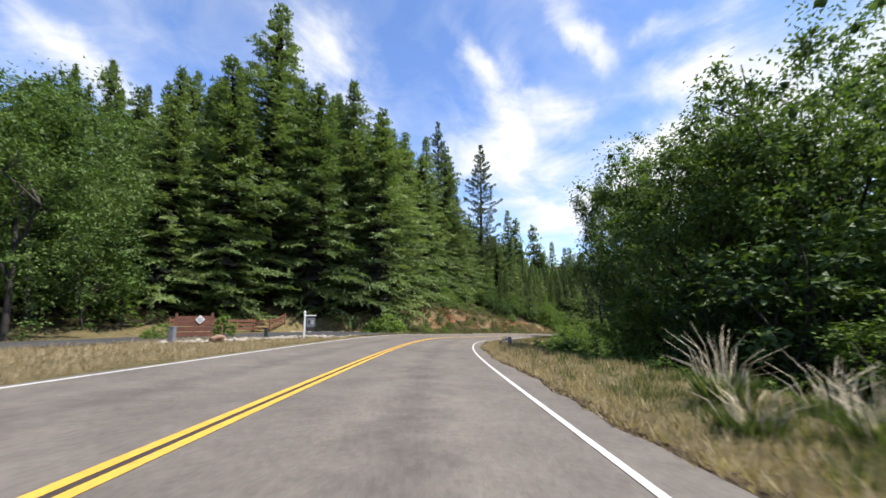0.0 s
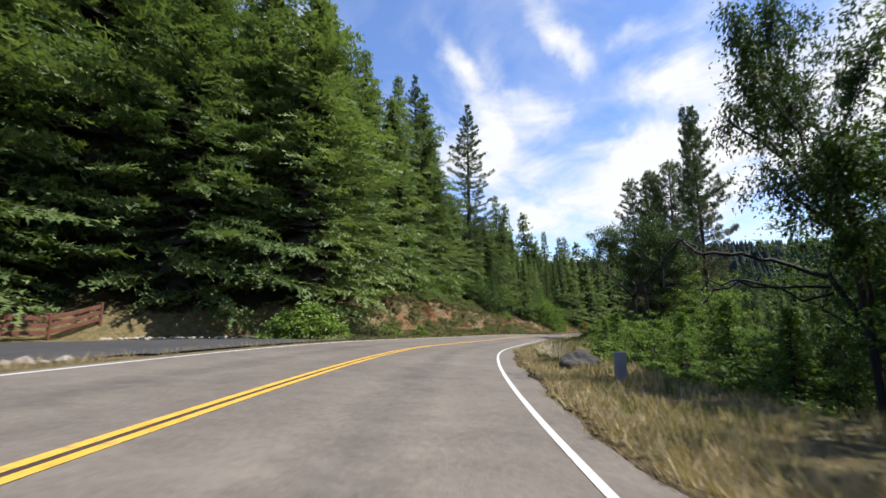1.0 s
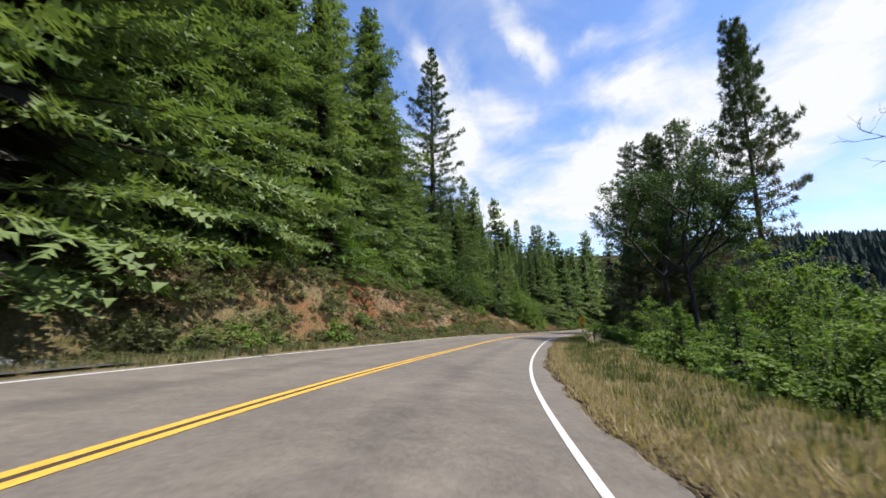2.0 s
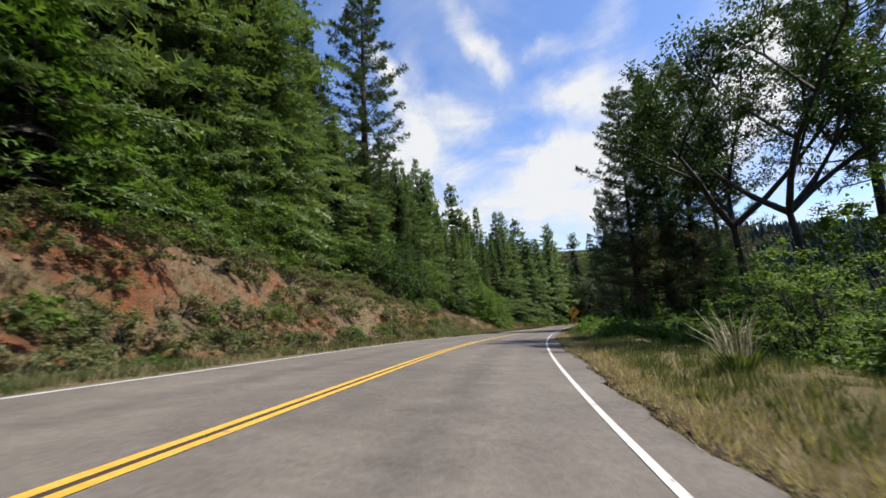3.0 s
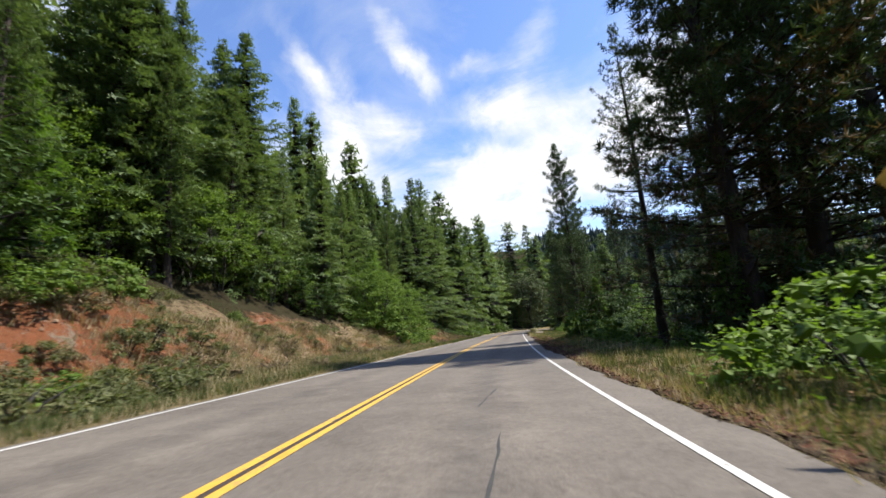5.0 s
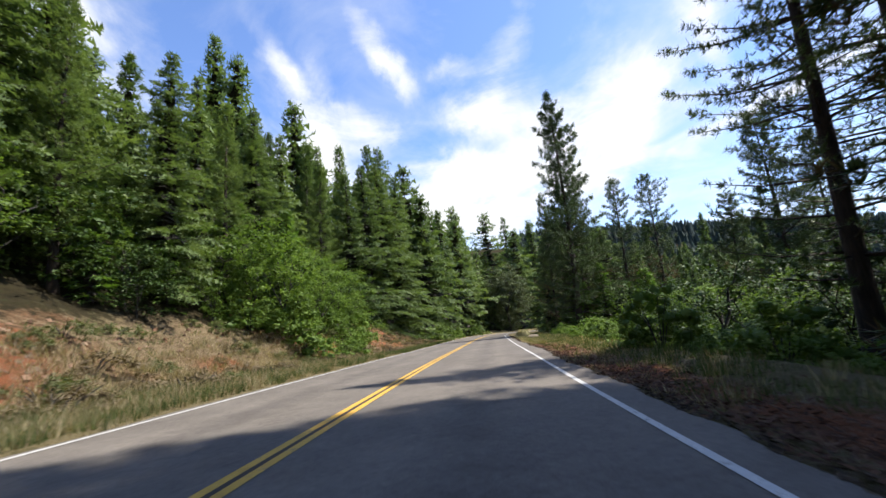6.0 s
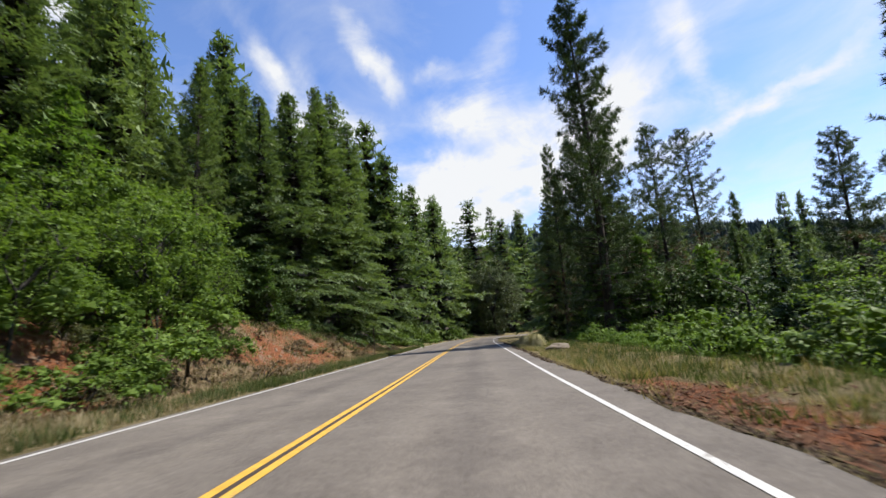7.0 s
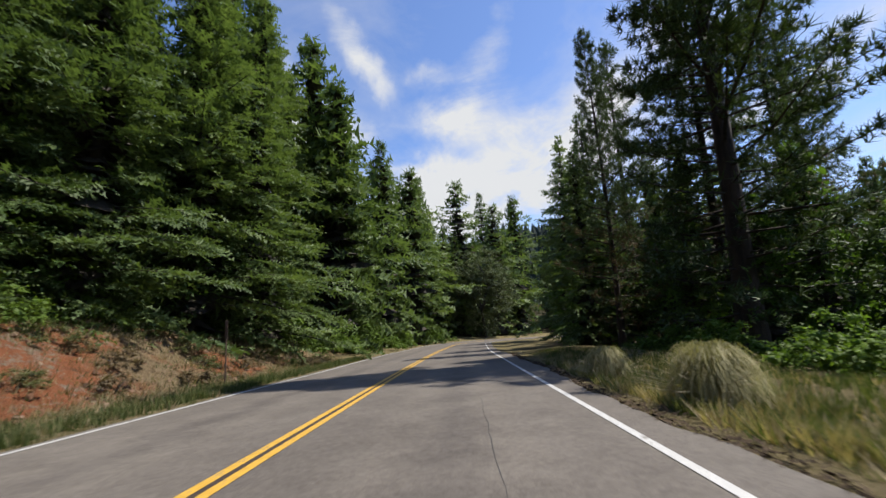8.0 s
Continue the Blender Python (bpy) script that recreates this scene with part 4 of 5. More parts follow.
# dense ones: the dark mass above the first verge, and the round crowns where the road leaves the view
# (27, 38) and (31.5, 45) are added out of view, to shade the slope
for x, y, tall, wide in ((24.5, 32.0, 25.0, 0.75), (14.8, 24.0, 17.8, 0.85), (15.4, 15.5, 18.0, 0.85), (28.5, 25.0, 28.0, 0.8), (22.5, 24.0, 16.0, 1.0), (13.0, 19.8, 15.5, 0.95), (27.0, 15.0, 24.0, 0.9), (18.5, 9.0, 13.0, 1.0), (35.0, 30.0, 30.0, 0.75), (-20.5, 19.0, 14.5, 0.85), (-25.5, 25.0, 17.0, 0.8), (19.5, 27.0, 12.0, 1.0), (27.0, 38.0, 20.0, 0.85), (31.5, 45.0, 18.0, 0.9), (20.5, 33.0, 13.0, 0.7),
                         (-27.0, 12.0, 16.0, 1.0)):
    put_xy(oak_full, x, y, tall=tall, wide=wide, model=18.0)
put_xy(oak_pale, 100.6, 197.6, top=7.8, wide=0.95, model=18.0)
for x, y, top, wide in ((31.5, 62.0, 3.0, 1.1), (34.0, 66.5, 4.0, 1.1), (29.5, 74.0, -3.5, 1.2), (32.0, 79.0, -3.5, 1.2), (24.5, 66.5, -0.8, 1.2), (20.1, 62.3, -0.7, 1.2)):
    put_xy(thicket, x, y, top=top, wide=wide, model=10.0)


def bank_top(s):
    return np.interp(s, TAB_S, TAB_B1)


def verge_end(s):
    return np.interp(s, TAB_RS, TAB_RV)


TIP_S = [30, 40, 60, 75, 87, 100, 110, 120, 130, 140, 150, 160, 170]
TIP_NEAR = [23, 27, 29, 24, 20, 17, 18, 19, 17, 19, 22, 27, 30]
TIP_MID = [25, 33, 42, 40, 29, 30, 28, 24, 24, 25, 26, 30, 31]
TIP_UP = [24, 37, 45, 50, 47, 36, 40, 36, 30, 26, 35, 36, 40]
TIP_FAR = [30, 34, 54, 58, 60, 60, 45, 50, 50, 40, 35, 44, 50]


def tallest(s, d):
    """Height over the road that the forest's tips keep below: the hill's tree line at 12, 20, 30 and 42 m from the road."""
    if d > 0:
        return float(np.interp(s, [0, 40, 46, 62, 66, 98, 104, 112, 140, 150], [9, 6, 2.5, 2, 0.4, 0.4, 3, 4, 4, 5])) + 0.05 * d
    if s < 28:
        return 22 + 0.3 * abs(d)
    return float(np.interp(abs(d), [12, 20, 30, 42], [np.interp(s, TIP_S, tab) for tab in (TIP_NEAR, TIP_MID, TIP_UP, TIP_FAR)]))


turns = iter(range(40, 200))


def scatter(kind_of, count, s0, s1, d_of, sizes, apart, capped=False):
    rng.seed(next(turns))
    placed = []
    for i in range(count * 6):
        if len(placed) >= count:
            break
        s = rng.uniform(s0, s1)
        d = d_of(s)
        p = spot(s, d, -0.15)
        if any((p.x - q.x) ** 2 + (p.y - q.y) ** 2 < apart ** 2 for q in placed):
            continue
        if sizes[1] > 3.2 and 148 < p.y < 204 and abs((p.x - 62) * 0.752 - (p.y - 150) * 0.659) < 7.5:      # open sight to the round oak at the bend
            continue
        kind, model = kind_of(s, d)
        size = rng.uniform(*sizes)
        if 102 < s < 128 and np.interp(s, [120, 128], [-15, -10.5]) < d < 0 and size > 0.95:      # the open grassy bank
            continue
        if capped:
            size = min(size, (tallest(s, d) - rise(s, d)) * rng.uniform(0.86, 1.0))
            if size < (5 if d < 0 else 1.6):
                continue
        kind.put(p, size / model, rng.uniform(0.9, 1.15) * (1.0 if size > 12 else 1.15))
        placed.append(p)
    return placed


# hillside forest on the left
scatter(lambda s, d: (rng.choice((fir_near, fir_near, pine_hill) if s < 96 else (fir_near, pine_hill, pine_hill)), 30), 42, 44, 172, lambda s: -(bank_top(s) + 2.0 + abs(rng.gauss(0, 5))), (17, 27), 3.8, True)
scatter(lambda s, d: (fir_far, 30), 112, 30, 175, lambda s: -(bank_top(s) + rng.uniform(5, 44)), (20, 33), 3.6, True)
scatter(lambda s, d: (fir_far, 30), 20, -6, 36, lambda s: -rng.uniform(27, 50), (14, 20), 3.8)
scatter(lambda s, d: (fir_far, 30), 70, 172, 235, lambda s: -rng.uniform(9, 50), (17, 26), 3.4)
scatter(lambda s, d: (rng.choice((fir_young, fir_young, oak_far)), 10), 26, 2, 42, lambda s: -rng.uniform(20.0, 30), (4, 9), 2.2)
scatter(lambda s, d: (fir_young, 10), 36, 46, 168, lambda s: -(bank_top(s) + rng.uniform(0.6, 5)), (3, 9), 1.8)
scatter(lambda s, d: (oak_far, 10), 34, 46, 168, lambda s: -(bank_top(s) + rng.uniform(0.6, 4)), (3, 6), 2.2)
scatter(lambda s, d: (thicket, 10), 28, 126, 141, lambda s: -rng.uniform(9.0, 17), (3.2, 6.5), 2.0)
scatter(lambda s, d: (thicket, 10), 14, 100, 124, lambda s: -rng.uniform(15, 21), (4, 8), 2.2)
scatter(lambda s, d: (thicket, 10), 16, 60, 100, lambda s: -(bank_top(s) + rng.uniform(0.5, 5)), (3, 6), 2.4)
# low trees on the right slope, denser woods in the valley and beyond the bend
scatter(lambda s, d: (rng.choice((thicket, oak_far)), 10), 30, 5, 31, lambda s: rng.uniform(12.5, 22), (4, 8), 1.9)
scatter(lambda s, d: (rng.choice((fir_young, thicket)), 10), 24, 47, 64, lambda s: rng.uniform(10, 24), (4, 8), 2.0, True)
scatter(lambda s, d: (oak_far if s < 82 else rng.choice((fir_young, thicket, oak_far)), 10), 36, 64, 98, lambda s: rng.uniform(13, 40), (3, 9), 2.2, True)
scatter(lambda s, d: (fir_far, 30), 24, 52, 108, lambda s: rng.uniform(26, 70), (8, 20), 3.0, True)
scatter(lambda s, d: (rng.choice((fir_young, oak_far)), 10), 20, 98, 114, lambda s: rng.uniform(12, 26), (5, 9), 2.2, True)
scatter(lambda s, d: (rng.choice((thicket, oak_far)), 10), 34, 114, 142, lambda s: rng.uniform(13, 36), (3.5, 8), 2.2, True)
scatter(lambda s, d: (rng.choice((fir_young, oak_far)), 10), 36, 151, 180, lambda s: rng.uniform(10.5, 30), (5, 9), 2.0)
scatter(lambda s, d: (bright_shrub, 2.0), 34, 136, 153, lambda s: rng.uniform(9.0, 20), (1.0, 1.9), 1.6)
scatter(lambda s, d: (fir_far, 30), 24, 164, 188, lambda s: rng.uniform(14, 45), (10, 16), 3.0)
scatter(lambda s, d: (fir_tiny, 16), 95, -20, 190, lambda s: rng.uniform(34, 120), (8, 14), 3.6)
scatter(lambda s, d: (fir_far, 30), 40, 190, 300, lambda s: rng.uniform(12, 60), (16, 24), 3.5)
scatter(lambda s, d: (fir_far, 30), 44, 236, 320, lambda s: -rng.uniform(8, 60), (18, 26), 3.8)
scatter(lambda s, d: (shrub, 2.0), 46, 166, 214, lambda s: -rng.uniform(6.5, 24), (0.8, 2.4), 1.4)
# shrubs: thickets along the top of the cut and over the right verge
scatter(lambda s, d: (shrub, 2.0), 34, 46, 172, lambda s: -(bank_top(s) + rng.uniform(-0.8, 1.8)), (0.7, 1.7), 1.3)
scatter(lambda s, d: (shrub, 2.0), 20, 125, 140, lambda s: -rng.uniform(7.4, 11), (1.0, 2.2), 1.3)
scatter(lambda s, d: (shrub, 2.0), 18, 162, 205, lambda s: -rng.uniform(6.5, 10), (1.2, 3.0), 1.2)
scatter(lambda s, d: (shrub, 2.0), 16, 10, 46, lambda s: verge_end(s) + 1.6 + abs(rng.gauss(0, 3.0)), (0.9, 1.6), 1.3)
scatter(lambda s, d: (shrub, 2.0), 18, 50, 66, lambda s: verge_end(s) + 1.6 + abs(rng.gauss(0, 3.0)), (0.9, 1.8), 1.3)
scatter(lambda s, d: (bright_shrub, 2.0), 24, 80, 98, lambda s: rng.uniform(7.8, 13), (0.9, 1.7), 1.0)
scatter(lambda s, d: (bright_shrub, 2.0), 34, 80, 97, lambda s: rng.uniform(7.0, 11.5), (1.1, 1.8), 0.9)
scatter(lambda s, d: (bright_shrub, 2.0), 44, 112, 146, lambda s: verge_end(s) + 1.0 + abs(rng.gauss(0, 4.5)), (0.6, 1.15), 1.2)
scatter(lambda s, d: (shrub, 2.0), 20, 98, 170, lambda s: verge_end(s) + 0.8 + abs(rng.gauss(0, 3.5)), (0.9, 1.7), 1.2)
scatter(lambda s, d: (sage, 0.9), 190, 46, 104, lambda s: -rng.uniform(6.0, 12.5), (0.5, 1.2), 0.9)
scatter(lambda s, d: (sage, 0.9), 24, 104, 127, lambda s: -rng.uniform(6.6, 12.5), (0.4, 0.9), 0.9)
scatter(lambda s, d: (sage, 0.9), 22, 128, 168, lambda s: -rng.uniform(6.6, 11), (0.4, 0.8), 0.9)
scatter(lambda s, d: (brush, 0.7), 180, 46, 165, lambda s: -rng.uniform(5.8, 11), (0.3, 0.85), 0.8)
scatter(lambda s, d: (shrub, 2.0), 20, 46, 104, lambda s: -rng.uniform(5.9, 8.2), (0.5, 1.25), 2.0)
scatter(lambda s, d: (sage, 0.9), 30, 46, 106, lambda s: -rng.uniform(5.6, 8.5), (0.35, 0.7), 0.8)
scatter(lambda s, d: (fir_near, 30), 6, 107, 121, lambda s: -rng.uniform(17, 22), (19, 23), 2.6)
shrub.put(spot(119.5, 7.4, -0.15), 0.95, 1.0, 1, label="big rounded dark-green shrub close beside the verge")

for kind in (fir_near, pine_near, pine_tall, pine_hill, fir_young, fir_far, fir_tiny, oak, oak_full, oak_far, shrub, sage, brush, thicket, bright_shrub):
    kind.clear()


def far_woods():
    """The forest on the ridge across the valley, too far to tell its trees apart."""
    verts, faces = [], []
    for i in range(9000):
        if i < 4000:
            s, d = rng.uniform(-120, 310), 115 + 420 * rng.random() ** 1.2
        else:
            s, d = rng.uniform(300, 800), -rng.uniform(5, 420)
        p = spot(s, d, -1.0)
        if i >= 4000 and not (0.62 < math.atan2(p.x - 10, p.y - 60) < 1.45 and math.hypot(p.x - 10, p.y - 60) < 620):
            continue
        h = rng.uniform(6, 15)
        for tier in range(3):
            z0, z1, r = h * tier * 0.27, h * (0.5 + tier * 0.25), h * (0.22 - 0.05 * tier)
            n, a0 = len(verts), rng.uniform(0, 6.283)
            for k in range(6):
                a, q = a0 + k * 1.047, r * rng.uniform(0.4, 1.35)
                verts.append(p + Vector((math.cos(a) * q, math.sin(a) * q, z0 + rng.uniform(-0.6, 0.6))))
            verts.append(p + Vector((rng.uniform(-0.3, 0.3), rng.uniform(-0.3, 0.3), z1)))
            faces += [(n + k, n + (k + 1) % 6, n + 6) for k in range(6)]
    tagged(new("far_woods", mesh_of("far_woods", verts, faces, FIR_HAZED)), "dark conifer forest on the ridge across the valley, haze blue put into its colour", "forest", kind="stuff")


far_woods()


def valley_scrub():
    """Low scrub that covers the valley's floor, too far to tell its plants apart."""
    rng.seed(91)
    verts, faces = [], []
    for i in range(2600):
        s = rng.uniform(-30, 200)
        p = spot(s, verge_end(s) + 16 + 110 * rng.random() ** 1.3, 0.0)
        leaf_ball(verts, faces, p + Vector((0, 0, 0.4)), rng.uniform(0.7, 1.8), 22, 0.55, 0.7)
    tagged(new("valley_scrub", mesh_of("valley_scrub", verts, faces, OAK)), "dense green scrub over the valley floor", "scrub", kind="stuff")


valley_scrub()


SHADE_LITTER = mat_leaf("shade_brown_litter", (0.021, 0.014, 0.008), (0.045, 0.029, 0.017), (0.084, 0.059, 0.035), 0.0, 0.0, 0.9)
RED_LITTER = mat_leaf("rust_needles", (0.038, 0.018, 0.010), (0.084, 0.036, 0.020), (0.133, 0.070, 0.038), 0.0, 0.0, 0.9)


rng.seed(77)
# ---- grass on the verges ----
def grass(name, label, mat, spots, tall, blades, spread, bent=0.5):
    """Bent blades in tufts, joined: far too many to count."""
    verts, faces = [], []
    for p, k in spots:
        for i in range(blades):
            a, r = rng.uniform(0, 6.283), spread * math.sqrt(rng.random())
            root = p + Vector((math.cos(a) * r, math.sin(a) * r, -0.03))
            h = tall * k * rng.uniform(0.55, 1.2)
            b = a + rng.uniform(-1.2, 1.2)
            lean = Vector((math.cos(b), math.sin(b), 0)) * h * rng.uniform(0.16 * bent, bent)
            c = rng.uniform(0, 6.283)
            w = Vector((math.cos(c), math.sin(c), 0)) * rng.uniform(0.004, 0.009) * (1 + k * 0.5)
            n = len(verts)
            verts += [root - w, root + w, root + Vector((0, 0, h)) + lean]
            faces.append((n, n + 1, n + 2))
    ob = new(name, mesh_of(name, verts, faces, mat))
    return tagged(ob, label, "grass", kind="stuff")


def verge_spots(count, s0, s1, d_of, keep=lambda s, d: True):
    out = []
    for i in range(count):
        s = rng.uniform(s0, s1)
        d = d_of(s)
        if keep(s, d):
            out.append((spot(s, d), rng.uniform(0.6, 1.25)))
    return out


def green_at(s):
    """How green the right verge is along the road: straw-dry near the start, greener past the oak."""
    return float(np.interp(s, [0, 8, 12, 40, 50, 60, 75, 88, 105, 120, 135, 150], [0.5, 0.5, 0.12, 0.12, 0.5, 0.55, 0.75, 0.75, 0.45, 0.6, 0.65, 0.6]))


right_edge = lambda s: pave_right(s) + (0.14 if s < 136 else 0.75) + abs(rng.gauss(0, 0.75))
right_back = lambda s: pave_right(s) + (0.95 if s < 92 else 0.5 if s < 136 else 1.0) + abs(rng.gauss(0, 1.8))
left_edge = lambda s: -(pave_left(s) + 0.12 + abs(rng.gauss(0, 1.0)))
bare = lambda s, d: 104 < s < 131 and d < pave_right(s) + 1.5 and rng.random() < 0.85
clear_drive = lambda s, d: not (24 < s < 45 and d < -4.4) and not (s < 25 and d < -7)
grass("dry_grass", "straw-coloured dry grass along the right-hand verge", DRY_GRASS, verge_spots(4600, -3, 160, right_edge, lambda s, d: rng.random() < (0.95 if s < 92 else 0.35) and not bare(s, d)), 0.17, 24, 0.22, 1.1)
grass("dry_grass", "thinner dry grass at the back of the right-hand verge", DRY_GRASS, verge_spots(3000, -3, 160, right_back, lambda s, d: rng.random() > green_at(s) and not bare(s, d)), 0.24, 18, 0.2)
grass("green_grass", "green grass along the right-hand verge", GREEN_GRASS, verge_spots(6500, -3, 160, right_back, lambda s, d: rng.random() < 0.06 + 1.3 * green_at(s) and not bare(s, d)), 0.22, 20, 0.19)


def litter(name, label, mat, count, s0, s1, d_of, size):
    """Fallen needles and leaf bits lying flat."""
    verts, faces = [], []
    for i in range(count):
        s = rng.uniform(s0, s1)
        p = spot(s, d_of(s), 0.012 + 0.02 * rng.random())
        a = rng.uniform(0, 6.283)
        leaf(verts, faces, p, Vector((math.cos(a), math.sin(a), rng.uniform(0.0, 0.5))), size * rng.uniform(0.6, 1.6), size * 0.5, 0.0)
    tagged(new(name, mesh_of(name, verts, faces, mat)), label, "leaf litter", kind="stuff")


# the dark bits also stand in for the shadow line under the turf's edge
litter("leaf_litter", "dark brown litter along the ragged paving edge, also drawing its shadow line", SHADE_LITTER, 13000, -3, 160, lambda s: pave_right(s) + abs(rng.gauss(0.02, 0.13)), 0.075)
litter("needle_litter", "rust-red fallen needles over the bare verge", RED_LITTER, 11000, 93, 130, lambda s: pave_right(s) + 0.1 + abs(rng.gauss(0, 0.85)), 0.08)
grass("dry_grass", "low dry grass along the left-hand verge", DRY_GRASS, verge_spots(4200, -3, 165, left_edge, lambda s, d: clear_drive(s, d) and rng.random() < (0.9 if s < 132 else 0.3)), 0.17, 18, 0.17)
grass("green_grass", "green grass edging the left lane", GREEN_GRASS, verge_spots(5600, 40, 165, left_edge, lambda s, d: rng.random() < (0.4 if s < 96 else 0.3 if s < 132 else 0.95)), 0.24, 20, 0.17)
grass("dry_grass", "thin dry tufts over the cut bank and dry flat", DRY_GRASS, verge_spots(5200, -3, 165, lambda s: -rng.uniform(4.8, 11), lambda s, d: clear_drive(s, d) or s < 22), 0.22, 18, 0.5, 0.9)
grass("green_grass", "long green grass on the low bank", GREEN_GRASS, verge_spots(1700, 99, 129, lambda s: -rng.uniform(4.2, 8.0)), 0.34, 18, 0.26)
grass("dry_grass", "pale ripe grass on the low bank", DRY_GRASS, verge_spots(3400, 99, 130, lambda s: -rng.uniform(4.4, 10.5)), 0.34, 16, 0.3, 0.9)
grass("green_grass", "green weeds over the cut bank", GREEN_GRASS, verge_spots(3200, 44, 165, lambda s: -rng.uniform(5, 12.5)), 0.22, 18, 0.5, 0.9)

for name, mat, count in (("dry_grass", DRY_GRASS, 420), ("green_grass", GREEN_GRASS, 360)):
    grass(name, ("straw-coloured" if mat == DRY_GRASS else "green") + " tussocky grass crowding the paving past the pines", mat, verge_spots(count, 131, 153, lambda s: pave_right(s) + 0.5 + abs(rng.gauss(0, 0.5)), lambda s, d: not 140.0 < s < 142.3), 0.25, 30, 0.16, 1.0)


def plume(at, tall, count, label, mound=False):
    """A clump of tall pale grass plumes."""
    verts, faces = [], []
    root = thing("plume_grass", at, label, "grass clump", "tall grass clumps")
    for i in range(count):
        a = rng.uniform(0, 6.283)
        foot = Vector((math.cos(a), math.sin(a), 0)) * rng.uniform(0.02, 0.25)
        out = Vector((math.cos(a), math.sin(a), 0)) * rng.uniform(0.05, 0.75) * tall
        h = tall * rng.uniform(0.55, 1.1)
        if mound:
            tip = rng.uniform(0.0, 1.35)
            out, h = Vector((math.cos(a), math.sin(a), 0)) * math.sin(tip) * tall, tall * (0.25 + 0.75 * math.cos(tip)) * rng.uniform(0.8, 1.05)
        v, f = tube([foot, foot + out * 0.4 + Vector((0, 0, h * 0.65)), foot + out + Vector((0, 0, h * (1 - 0.2 * rng.random())))], [0.004, 0.004, 0.0015] if mound else [0.005, 0.006, 0.002], 3, False)
        n = len(verts)
        verts += v
        faces += [tuple(k + n for k in q) for q in f]
    child("stalk_clump", mesh_of("stalk_clump", verts, faces, STRAW), root)
    verts, faces = [], []
    if mound:
        for i in range(1700):
            a, r = rng.uniform(0, 6.283), tall * rng.uniform(0.0, 0.28)
            reach, peak = tall * (0.12 + 0.62 * rng.random()), tall * rng.uniform(0.6, 1.2)
            way, side = Vector((math.cos(a), math.sin(a), 0)), Vector((-math.sin(a), math.cos(a), 0)) * rng.uniform(0.004, 0.008)
            n = len(verts)
            for f, z in ((0.0, 0.0), (0.35, 0.92), (0.7, 0.80), (1.0, 0.22 + 0.3 * rng.random())):
                at_f = way * (r + reach * f) + side * rng.uniform(-9, 9) * f + Vector((0, 0, peak * z * (1 - 0.35 * f * reach / tall) - 0.02))
                verts += [at_f - side * (1 - 0.8 * f), at_f + side * (1 - 0.8 * f)]
            faces += [(n + k, n + k + 1, n + k + 3, n + k + 2) for k in (0, 2, 4)]
    else:
        for i in range(max(count * 2, 240)):
            a, r = rng.uniform(0, 6.283), rng.uniform(0, 0.3)
            way = Vector((math.cos(a) * 0.5, math.sin(a) * 0.5, 1)).normalized()
            spray(verts, faces, Vector((math.cos(a) * r, math.sin(a) * r, -0.02)), way, tall * rng.uniform(0.25, 0.6), 0.03, 0.15)
    child("leaf_tuft", mesh_of("leaf_tuft", verts, faces, PALE_BLADES if mound else GREEN_GRASS), root, "pale drooping blades" if mound else "green leaf blades")


PALE_BLADES = mat_leaf("pale_blades", (0.150, 0.140, 0.065), (0.300, 0.270, 0.140), (0.460, 0.410, 0.250), 0.3, 0.0, 0.7)
STRAW = mat_plain("pale_straw", (0.520, 0.450, 0.310), (0.390, 0.320, 0.200), 0.7, 0, 12.0, 0.0)


def clods():
    """Broken soil and stones over the bare cut."""
    verts, faces = [], []
    for i in range(4200):
        s = rng.uniform(46, 168)
        b0, b1 = np.interp(s, TAB_S, TAB_B0), np.interp(s, TAB_S, TAB_B1)
        p, r = spot(s, -rng.uniform(b0 - 0.6, b1 + 0.8)), 0.02 + 0.11 * rng.random() ** 3
        n = len(verts)
        for k in range(6):
            a = k * 1.047 + rng.uniform(-0.3, 0.3)
            verts.append(p + Vector((math.cos(a) * r * rng.uniform(0.7, 1.3), math.sin(a) * r * rng.uniform(0.7, 1.3), -0.03)))
        for k in range(3):
            a = k * 2.09 + rng.uniform(-0.4, 0.4)
            verts.append(p + Vector((math.cos(a) * r * 0.6, math.sin(a) * r * 0.6, r * rng.uniform(0.5, 1.0))))
        faces += [(n + 2 * k, n + 2 * k + 1, n + 6 + k) for k in range(3)] + [(n + 2 * k + 1, n + (2 * k + 2) % 6, n + 6 + (k + 1) % 3, n + 6 + k) for k in range(3)] + [(n + 6, n + 7, n + 8)]
    tagged(new("soil_clods", mesh_of("soil_clods", verts, faces, CLOD)), "loose reddish clods and stones over the cut bank", "soil", kind="stuff")


CLOD = mat_leaf("broken_soil", (0.049, 0.032, 0.021), (0.147, 0.073, 0.042), (0.217, 0.154, 0.105), 0.0, 0.0, 0.95)
clods()
